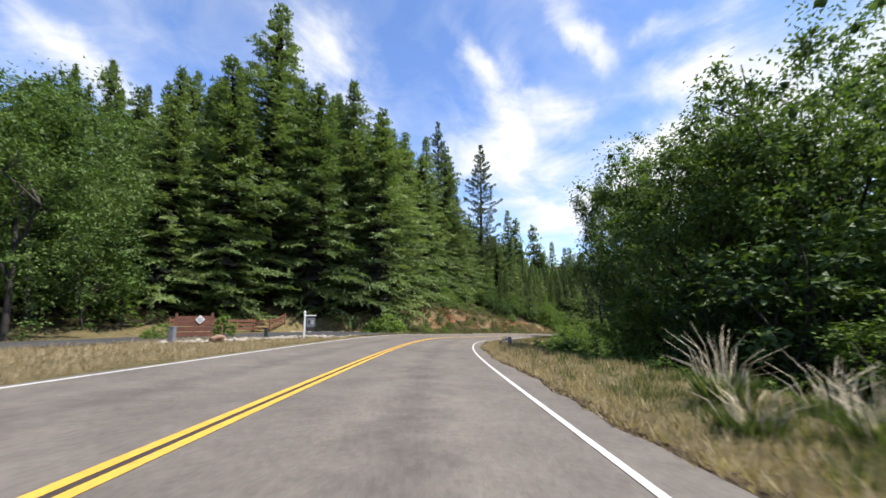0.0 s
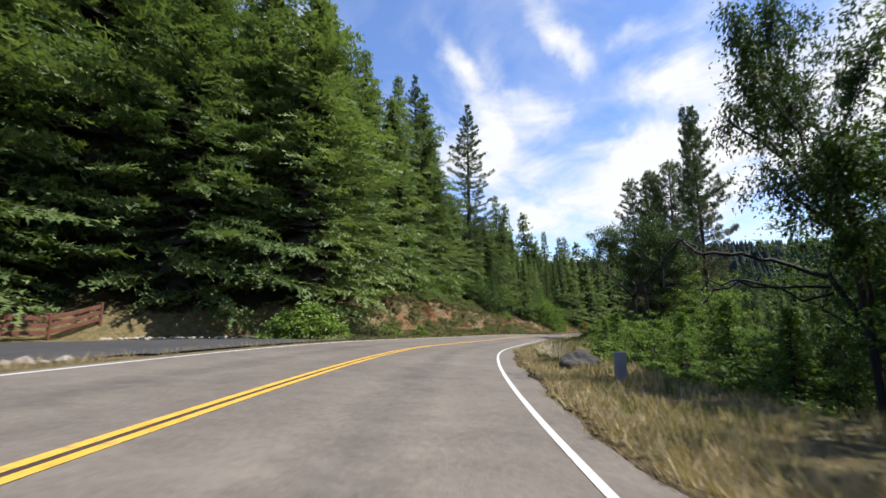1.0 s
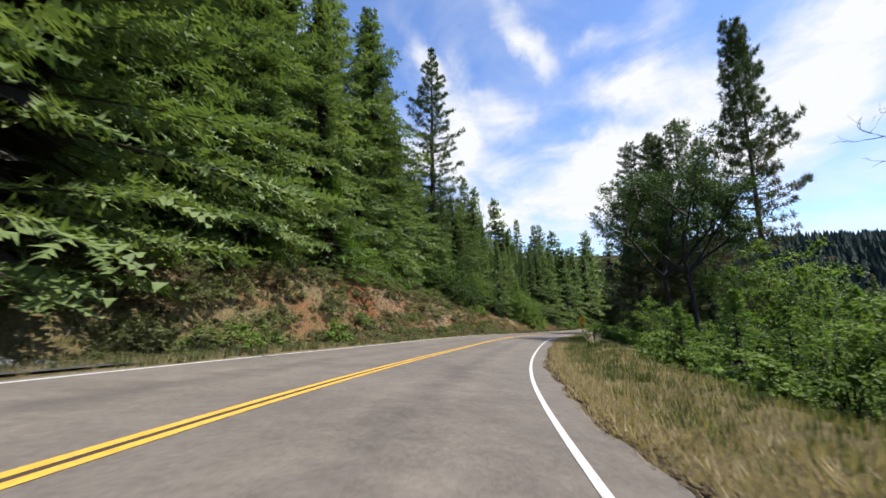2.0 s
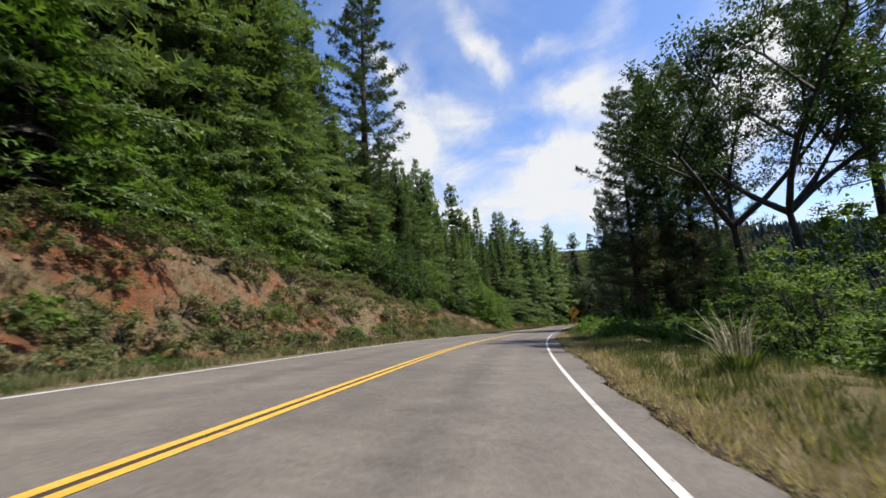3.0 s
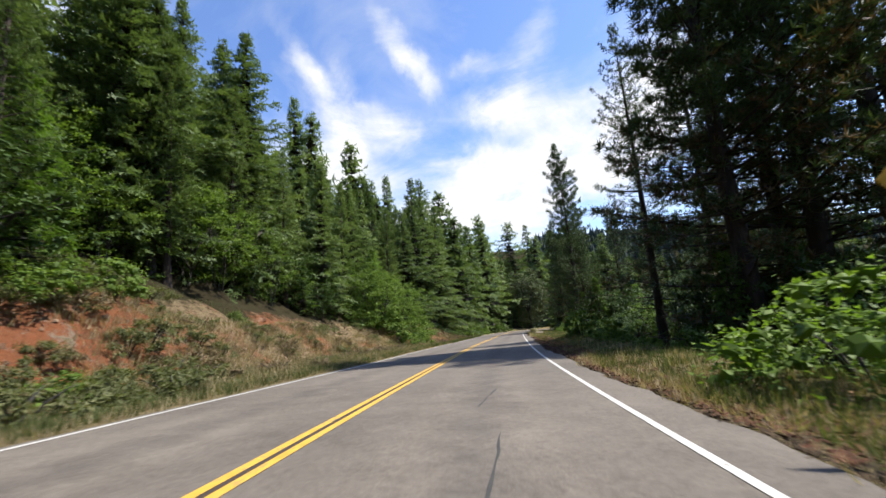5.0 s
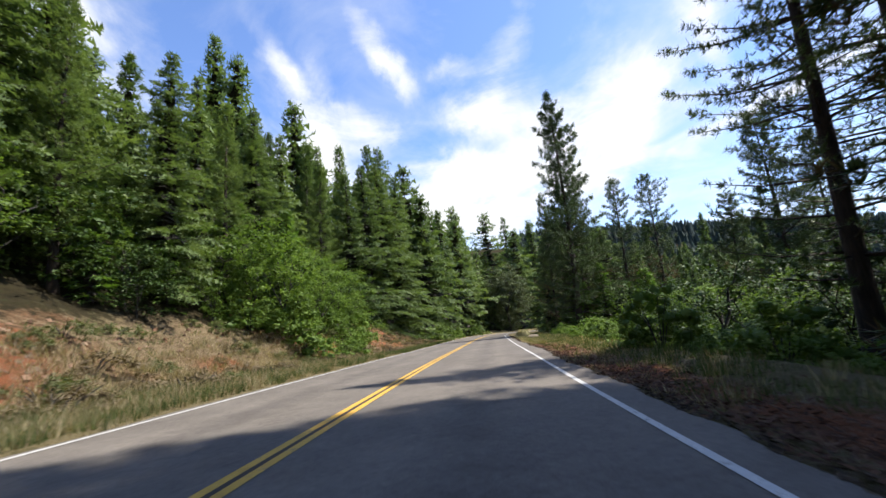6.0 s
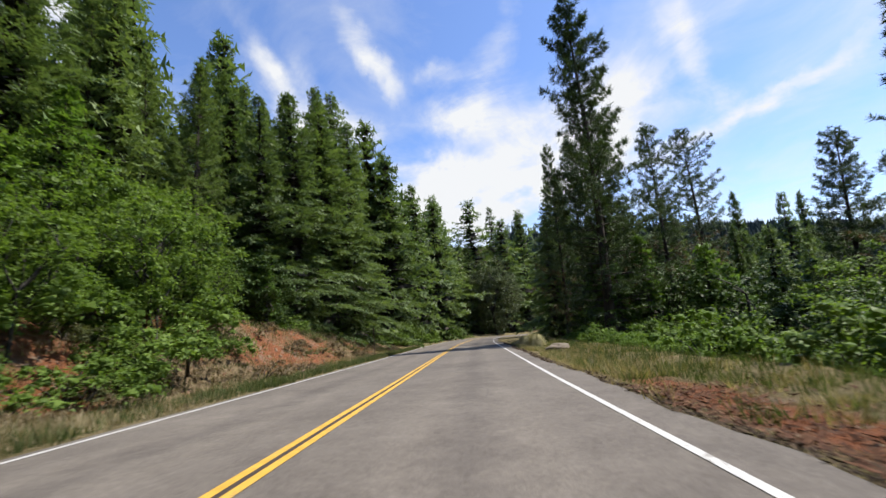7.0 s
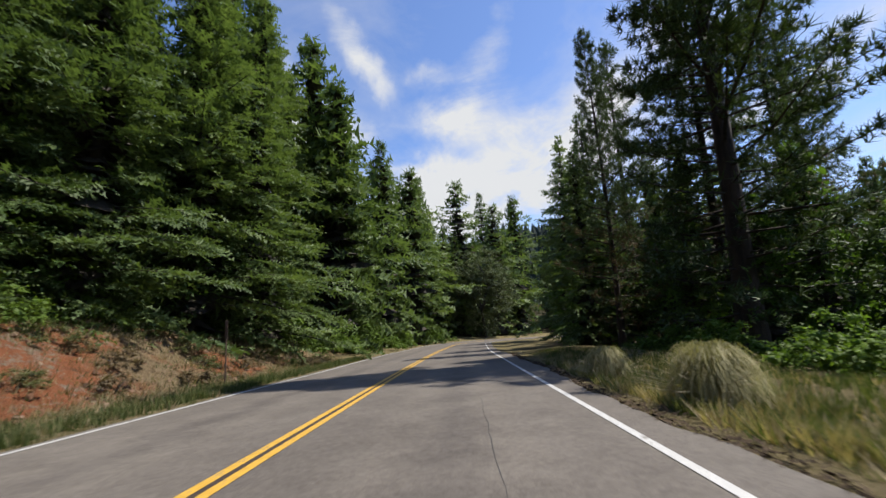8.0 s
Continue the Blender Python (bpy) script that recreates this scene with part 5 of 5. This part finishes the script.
for s, d, tall, count, label in ((6.0, 6.3, 1.2, 30, "tall pale feathery plume grass beside the paving"), (63.7, 6.7, 1.2, 40, "tall pale stalks of plume grass by the verge"),
                                 (34.2, 5.6, 0.8, 110, "pale grass clump on the dry verge"), (37.0, 5.5, 0.7, 90, "pale grass clump on the dry verge"),
                                 (148.2, 4.95, 0.66, 50, "rounded mound of pale bunch grass"), (144.9, 5.1, 0.80, 60, "rounded mound of pale bunch grass"), (4.6, 5.6, 0.62, 26, "pale bunch grass beside the paving"), (4.0, 6.4, 0.7, 26, "pale bunch grass beside the paving"), (5.3, 7.2, 0.75, 26, "pale bunch grass beside the paving")):
    plume(spot(s, d), tall, count, label, label.startswith("rounded"))


# ---- the drive, its stones, fence and post ----
def drive():
    """Paved apron between its near and its far edge, narrowing to the drive that leads back."""
    near = [(28.5, -3.95), (27.3, -5.6), (24.5, -8.2), (18.0, -10.6), (5.0, -12.6), (-10.0, -13.6)]
    far = [(45.0, -3.95), (44.0, -6.3), (42.0, -9.6), (34.0, -13.8), (14.0, -16.6), (-10.0, -18.6)]
    verts, faces = [], []
    n, w = 60, 24
    for i in range(n):
        u = 5 * i / (n - 1)
        ns, nd, fs, fd = (np.interp(u, range(6), [q[k] for q in side]) for side in (near, far) for k in (0, 1))
        for c in range(w):
            f = c / (w - 1)
            verts.append(spot(ns + (fs - ns) * f, nd + (fd - nd) * f, 0.045))
        if i:
            faces += [((i - 1) * w + c, (i - 1) * w + c + 1, i * w + c + 1, i * w + c) for c in range(w - 1)]
    tagged(new("driveway", mesh_of("driveway", verts, faces, ASPHALT_DARK)), "dark asphalt driveway joining the road between stone rows", "driveway", kind="structure")


drive()
STONE = mat_plain("pale_stone", (0.301, 0.269, 0.224), (0.154, 0.133, 0.105), 0.9, 0, 6.0, 0.4)
TAN_ROCK = mat_plain("tan_rock", (0.189, 0.150, 0.105), (0.077, 0.059, 0.038), 0.9, 0, 4.0, 0.6)
# rock colour near black: the shade on the boulder is painted in
SHADED_ROCK = mat_plain("shaded_rock", (0.042, 0.038, 0.034), (0.015, 0.014, 0.013), 0.9, 0, 3.0, 0.5)
RED_ROCK = mat_plain("reddish_rock", (0.231, 0.140, 0.091), (0.119, 0.070, 0.045), 0.9, 0, 4.0, 0.5)


def rock_mesh(mat, seed, levels=2):
    bm = bmesh.new()
    bmesh.ops.create_icosphere(bm, subdivisions=levels, radius=0.5)
    for v in bm.verts:
        v.co *= 1 + 0.42 * noise.noise(v.co * 2.1 + Vector((seed * 7.3, 0, 0))) + 0.12 * noise.noise(v.co * 7.0 + Vector((seed, 3, 0)))
        v.co.z *= 0.62
    me = bpy.data.meshes.new("rock")
    bm.to_mesh(me)
    bm.free()
    me.materials.append(mat)
    return me


pale = [rock_mesh(STONE, i) for i in range(4)]
red_rocks = [rock_mesh(RED_ROCK, 9 + i) for i in range(4)]


def put_rock(meshes, at, size, label, group):
    ob = new("rock", rng.choice(meshes))
    ob.matrix_world = Matrix.LocRotScale(at, Euler((rng.uniform(-0.2, 0.2), rng.uniform(-0.2, 0.2), rng.uniform(0, 6.283))), (size * rng.uniform(0.8, 1.3), size, size * rng.uniform(0.7, 1.1)))
    tagged(ob, label, "rock", group)


for i in range(84):      # far side of the drive
    f = i / 83
    s, d = np.interp(f, [0, 0.35, 1], [44.6, 42.5, 37.0]), np.interp(f, [0, 0.35, 1], [-5.9, -9.6, -15.2])
    put_rock(pale, spot(s + rng.uniform(-0.2, 0.2), d + rng.uniform(-0.2, 0.2), 0.06), rng.uniform(0.16, 0.36), "pale rough stone edging the driveway", "driveway stones")
for i in range(150):      # near side
    f = i / 149
    s, d = np.interp(f, [0, 0.3, 1], [26.8, 24.5, 17.0]), np.interp(f, [0, 0.3, 1], [-4.9, -6.4, -8.8])
    put_rock(pale, spot(s + rng.uniform(-0.5, 0.5), d + rng.uniform(-0.7, 0.7), 0.05), rng.uniform(0.14, 0.36), "pale rough stone edging the driveway", "driveway stones")
for i in range(70):      # loose on the red cut
    s = rng.uniform(46, 160)
    put_rock(red_rocks, spot(s, -rng.uniform(5.8, 10.5), 0.03), rng.uniform(0.12, 0.42) ** 1.2, "reddish-brown rock lying on the cut bank", "bank rocks")
put_rock([rock_mesh(SHADED_ROCK, 31, 4)], spot(32.3, 5.9, 0.12), 1.05, "large boulder beside the verge, its shade put into a dark colour", "boulders")
put_rock([rock_mesh(TAN_ROCK, 35, 4)], spot(140.9, 5.45, 0.1), 0.85, "large weathered tan boulder beside the verge", "boulders")
put_rock([rock_mesh(RED_ROCK, 33, 3)], spot(17.5, -7.6, 0.15), 0.55, "rounded orange-brown boulder on the dry flat", "boulders")

WHITE_WOOD = mat_plain("white_painted_wood", (0.608, 0.608, 0.585), (0.468, 0.468, 0.445), 0.55, 0, 6.0, 0.1)
GREY_SHEET = mat_plain("grey_sign_sheet", (0.140, 0.150, 0.168), (0.098, 0.105, 0.119), 0.5, 0.1, 3.0, 0.0)
DARK_SHEET = mat_plain("dark_sign_sheet", (0.032, 0.021, 0.021), (0.021, 0.015, 0.015), 0.5, 0.0, 3.0, 0.0)
RED_WOOD = mat_plain("red_brown_boards", (0.140, 0.052, 0.029), (0.070, 0.028, 0.018), 0.8, 0, 3.0, 0.3)
STEEL = mat_plain("galvanised_steel", (0.294, 0.301, 0.308), (0.210, 0.217, 0.224), 0.5, 0.6, 9.0, 0.1)
GREEN_PAINT = mat_plain("dark_green_paint", (0.021, 0.038, 0.032), (0.014, 0.025, 0.021), 0.5, 0.2, 6.0, 0.0)
YELLOW_SIGN = mat_plain("yellow_sign_sheet", (0.562, 0.328, 0.016), (0.468, 0.257, 0.012), 0.45, 0.0, 2.0, 0.0)
BLACK_SIGN = mat_plain("black_sign_print", (0.008, 0.008, 0.008), (0.007, 0.007, 0.007), 0.5, 0.0, 2.0, 0.0)
PADDLE = mat_plain("grey_marker_plastic", (0.147, 0.154, 0.175), (0.112, 0.115, 0.133), 0.5, 0.0, 4.0, 0.0)
RUST = mat_plain("weathered_stake", (0.084, 0.052, 0.032), (0.042, 0.028, 0.020), 0.9, 0.0, 6.0, 0.3)


def road_turn(s):
    p, r, bank = line_at(s)
    return math.degrees(math.atan2(r[1], r[0]))


def hanging_sign(s, d):
    """White post with an arm, from which a small grey sheet sign hangs."""
    root = thing("yard_sign", spot(s, d, -0.05), "white wooden yard-sign post with a hanging grey panel", "sign", turn=road_turn(s) + 12)
    part("post", box(bmesh.new(), 0, 0, 0.75, 0.10, 0.10, 1.6, 0.012), WHITE_WOOD, root)
    cap = bmesh.new()
    bmesh.ops.create_cone(cap, segments=4, radius1=0.095, radius2=0.01, depth=0.09, cap_ends=True, matrix=Matrix.Translation((0, 0, 1.595)) @ Matrix.Rotation(math.pi / 4, 4, "Z"))
    part("cap", cap, WHITE_WOOD, root)
    part("arm", box(bmesh.new(), 0.33, 0, 1.36, 0.58, 0.07, 0.07, 0.01), WHITE_WOOD, root)
    part("panel", box(bmesh.new(), 0.34, 0, 0.98, 0.46, 0.025, 0.5, 0.006), GREY_SHEET, root, "grey sheet panel with a darker oval")
    part("header", box(bmesh.new(), 0.34, 0, 1.26, 0.46, 0.03, 0.06, 0.005), DARK_SHEET, root)
    part("rider", box(bmesh.new(), 0.32, 0, 0.60, 0.42, 0.025, 0.22, 0.006), DARK_SHEET, root, "dark lower panel")
    oval = bmesh.new()
    bmesh.ops.create_cone(oval, segments=20, radius1=0.09, radius2=0.09, depth=0.006, cap_ends=True,
                          matrix=Matrix.Translation((0.24, -0.018, 1.0)) @ Matrix.Rotation(math.pi / 2, 4, "X") @ Matrix.Diagonal((0.7, 1.3, 1, 1)))
    part("oval_mark", oval, DARK_SHEET, root)
    for z in (1.06, 0.98, 0.90):
        part("print_bar", box(bmesh.new(), 0.42, -0.018, z, 0.16, 0.008, 0.03), WHITE_WOOD, root)
    for x in (0.2, 0.48):
        part("chain", box(bmesh.new(), x, 0, 1.30, 0.012, 0.012, 0.08), STEEL, root)


def short_post(s, d, tall, mat, label, wide=0.14):
    root = thing("short_post", spot(s, d, -0.05), label, "post", turn=road_turn(s))
    part("shaft", box(bmesh.new(), 0, 0, tall / 2, wide, wide, tall, 0.012), mat, root)
    part("top", box(bmesh.new(), 0, 0, tall + 0.02, wide + 0.03, wide + 0.03, 0.04, 0.008), mat, root)


def fence():
    """Red-brown three-rail fence beyond the drive."""
    root = thing("board_fence", spot(36, -16.8), "weathered red-brown wooden rail fence behind the driveway", "fence")
    at = root.matrix_world.inverted()
    places = [(38.0 - 1.9 * i, -16.6 - 0.15 * i) for i in range(7)]
    for i, (s, d) in enumerate(places):
        p = at @ spot(s, d)
        part("fence_post", box(bmesh.new(), p.x, p.y, p.z + 0.55, 0.12, 0.12, 1.3, 0.012), RED_WOOD, root)
        if i:
            q = at @ spot(*places[i - 1])
            way = p - q
            for z in (0.35, 0.68, 1.0):
                rot = Matrix.Rotation(math.atan2(way.y, way.x), 4, "Z") @ Matrix.Rotation(-math.atan2(way.z, math.hypot(way.x, way.y)), 4, "Y")
                mid = (p + q) / 2
                part("rail", box(bmesh.new(), mid.x, mid.y, mid.z + z, way.length, 0.05, 0.19, 0.01, rot), RED_WOOD, root)


def diamond_board(s, d):
    root = thing("diamond_sign", spot(s, d, -0.05), "small white diamond sign on a red-brown board gate", "sign", turn=road_turn(s) + 25)
    for z in (0.25, 0.55, 0.85, 1.15):
        part("board", box(bmesh.new(), -0.2, 0.05, z, 1.9, 0.05, 0.26, 0.01), RED_WOOD, root)
    for x in (-1.1, 0.7):
        part("post", box(bmesh.new(), x, 0.1, 0.7, 0.12, 0.12, 1.5, 0.01), RED_WOOD, root)
    m = Matrix.Rotation(math.pi / 4, 4, "Y")
    part("plate", box(bmesh.new(), 0.1, -0.01, 1.08, 0.36, 0.02, 0.36, 0.004, m), WHITE_WOOD, root)
    for z in (1.13, 1.06, 0.99):
        part("print_bar", box(bmesh.new(), 0.1, -0.024, z, 0.22, 0.006, 0.03), PADDLE, root)


def curve_sign(s, d):
    """Diamond warning sign with a bent arrow to the right over a small speed plate."""
    root = thing("curve_warning_sign", spot(s, d, -0.1), "yellow diamond right-curve warning sign with a small plate below", "road sign", turn=road_turn(s) - 4)
    part("post", box(bmesh.new(), 0, 0.04, 1.2, 0.09, 0.05, 2.5, 0.005), STEEL, root)
    m = Matrix.Rotation(math.pi / 4, 4, "Y")
    plate = part("diamond_plate", box(bmesh.new(), 0, 0, 2.1, 0.76, 0.006, 0.76, 0.002, m), YELLOW_SIGN, root)
    arrow = bmesh.new()
    pts = [(-0.07 + 0.005 * i, 1.82 + 0.042 * i) for i in range(7)] + [(-0.02, 2.12), (0.03, 2.17), (0.09, 2.20)]
    for i, (x, z) in enumerate(pts[:-1]):
        x2, z2 = pts[i + 1]
        box(arrow, (x + x2) / 2, -0.006, (z + z2) / 2, math.hypot(x2 - x, z2 - z) + 0.03, 0.004, 0.075, 0, Matrix.Rotation(-math.atan2(z2 - z, x2 - x), 4, "Y"))
    head = [arrow.verts.new(v) for v in ((0.07, -0.009, 2.31), (0.07, -0.009, 2.09), (0.24, -0.009, 2.25))]
    arrow.faces.new(head)
    part("arrow", arrow, BLACK_SIGN, plate, "black bent arrow")
    low = part("speed_plate", box(bmesh.new(), 0.02, 0, 1.36, 0.5, 0.006, 0.5, 0.002), YELLOW_SIGN, root)
    text = bpy.data.curves.new("speed_figures", "FONT")
    text.body, text.size, text.align_x, text.align_y, text.extrude, text.offset = "40", 0.40, "CENTER", "CENTER", 0.002, 0.012
    lines = new("speed_figures", text)
    figures = bpy.data.meshes.new_from_object(lines.evaluated_get(bpy.context.evaluated_depsgraph_get()))
    bpy.data.objects.remove(lines)
    figures.transform(Matrix.Translation((0.02, -0.006, 1.40)) @ Matrix.Rotation(math.pi / 2, 4, "X"))
    figures.materials.clear()
    figures.materials.append(BLACK_SIGN)
    child("speed_figures", figures, low, "black figures 40")
    part("print_bar", box(bmesh.new(), 0.02, -0.006, 1.19, 0.30, 0.004, 0.05), BLACK_SIGN, low)


def paddle(s, d):
    root = thing("edge_marker", spot(s, d, -0.05), "grey flat roadside marker paddle in dry grass", "marker", turn=road_turn(s))
    part("blade", box(bmesh.new(), 0, 0, 0.38, 0.25, 0.02, 0.60, 0.008), PADDLE, root)
    part("stake", box(bmesh.new(), 0, 0.02, 0.2, 0.05, 0.02, 0.5), STEEL, root)


def stake(s, d, tall, label, wide=0.045, lean=0.0):
    root = thing("stake", spot(s, d, -0.1), label, "stake", turn=road_turn(s))
    v, f = tube([(0, 0, 0), (lean * 0.5, 0, tall * 0.5), (lean, 0, tall)], [wide * 0.6, wide * 0.55, wide * 0.5], 6)
    child("shaft", mesh_of("shaft", v, f, RUST), root)
    part("tip_plate", box(bmesh.new(), lean, -0.01, tall - 0.3, wide * 2.0, 0.012, 0.55, 0.003), RUST, root, "narrow brown plate")


hanging_sign(22.7, -5.9)
short_post(21.0, -7.2, 0.62, GREEN_PAINT, "short dark green metal post beside the stones")
short_post(17.0, -9.2, 0.7, PADDLE, "short grey post on the dry flat", 0.2)
fence()
diamond_board(22.7, -12.2)
curve_sign(93.1, 5.6)
paddle(29.0, 6.0)
stake(152.4, -5.5, 2.2, "thin brown stake with a narrow plate at the grass edge")
stake(135.0, -7.1, 0.9, "short leaning wooden stake in green grass", 0.06, 0.12)
stake(43.4, -6.4, 1.5, "thin pale delineator stake by the flowering shrub", 0.03)
stake(45.5, -9.0, 1.2, "thin stake behind the driveway stones", 0.035)


# the flowering shrub by the drive's mouth
def flowering(s, d):
    root = thing("flowering_shrub", spot(s, d, -0.1), "bright green elder shrub with flat white flower heads", "shrub")
    wood, crown = bush(4.6, 2.0, 100, 40, 0.17)
    child("branch_frame", mesh_of("branch_frame", *wood, BARK_OAK), root)
    child("crown", mesh_of("crown", *crown, SHRUB), root)
    verts, faces = [], []
    for i in range(46):
        a, r = rng.uniform(0, 6.283), math.sqrt(rng.random()) * 2.2
        at = Vector((math.cos(a) * r, math.sin(a) * r, 2.0 * (1 - (r / 2.3) ** 2.2 * 0.7) + rng.uniform(0, 0.15)))
        for k in range(7):
            spray(verts, faces, at, Vector((math.cos(k * 0.9), math.sin(k * 0.9), 0.15)).normalized(), 0.12, 0.09, 0.1)
    child("flower_heads", mesh_of("flower_heads", verts, faces, PETAL), root, "creamy white flat flower heads")


PETAL = mat_leaf("cream_petals", (0.385, 0.385, 0.294), (0.476, 0.476, 0.385), (0.560, 0.560, 0.490), 0.25)
flowering(40.8, -6.9)


# bare dead oak leaning over the right slope: its crooked limb reaches out over the fall of the ground
def dead_oak(x, y):
    foot = Vector((x, y, ground_z(x, y) - 0.2))
    root = thing("dead_oak", foot, "bare dead oak with crooked dark limbs above the slope", "dead tree")
    fork = Vector((21.5, 39.6, 1.2))
    sets = [tube([Vector((0, 0, -0.5)), (fork - foot) * 0.5 + Vector((0.9, -0.5, -0.6)), fork - foot, fork - foot + Vector((0.1, 0.1, 0.9))], [0.34, 0.26, 0.13, 0.05], 8)]

    def bough(points, thick, forks):
        pts = [Vector(points[0]) - foot]
        for q in points[1:]:
            a, b = pts[-1], Vector(q) - foot
            wob = lambda k: Vector((rng.gauss(0, 0.05), rng.gauss(0, 0.05), rng.gauss(0, 0.09))) * (b - a).length
            pts += [a.lerp(b, 0.33) + wob(1), a.lerp(b, 0.67) + wob(2), b]
        sets.append(tube(pts, [thick * (1 - 0.8 * i / len(pts)) for i in range(len(pts))], 6, False))
        for i in range(forks):
            j = rng.randrange(1, len(pts))
            twig(pts[j], (pts[j] - pts[j - 1]).normalized() + Vector((rng.uniform(-0.7, 0.7), rng.uniform(-0.7, 0.7), rng.uniform(-0.8, 0.9))), rng.uniform(0.5, 1.2), thick * 0.22, 1)

    def twig(at, way, length, thick, level):
        pts, p, w = [Vector(at)], Vector(at), Vector(way).normalized()
        for i in range(4):
            w = (w + Vector((rng.uniform(-0.45, 0.45), rng.uniform(-0.45, 0.45), rng.uniform(-0.4, 0.4)))).normalized()
            p = p + w * length / 4
            pts.append(p.copy())
        sets.append(tube(pts, [thick * (1 - 0.2 * i) for i in range(5)], 4, False))
        if level < 3:
            for k in range(2):
                twig(pts[rng.choice((2, 3, 4))], w + Vector((rng.uniform(-1, 1), rng.uniform(-0.8, 0.8), rng.uniform(-0.8, 0.8))), length * 0.6, thick * 0.6, level + 1)
    bough((fork, (19.6, 40.9, 2.3), (18.2, 41.9, 2.7), (17.1, 42.8, 2.85), (16.7, 43.2, 3.3), (16.4, 43.6, 3.85), (16.1, 44.0, 3.4), (15.75, 44.35, 2.9), (15.65, 44.6, 1.9), (15.6, 44.6, 1.0)), 0.12, 16)
    bough(((16.6, 43.4, 3.6), (16.1, 43.8, 3.95), (15.6, 44.2, 3.8)), 0.05, 4)
    bough((fork - Vector((0.0, 0, 0.5)), (18.6, 41.6, 1.2), (17.2, 42.6, 1.3), (16.9, 42.9, 0.7), (16.6, 43.1, 0.75)), 0.08, 5)
    bough((fork - Vector((-0.1, 0, 0.8)), (18.8, 41.4, 0.8), (17.3, 42.5, 0.7), (17.0, 42.7, 0.1), (16.8, 42.9, -0.2)), 0.07, 4)
    child("trunk", mesh_of("trunk", *join(sets), BARK_DEAD, smooth_faces=True), root)


dead_oak(24.0, 38.5)

shrub.put(spot(24.6, -12.0, -0.1), 0.62, 0.9, 1, label="rounded dark-green bush beside the board gate")
shrub.put(spot(20.5, -12.6, -0.1), 0.5, 1.0, 0, label="small dark-green bush on the dry flat")
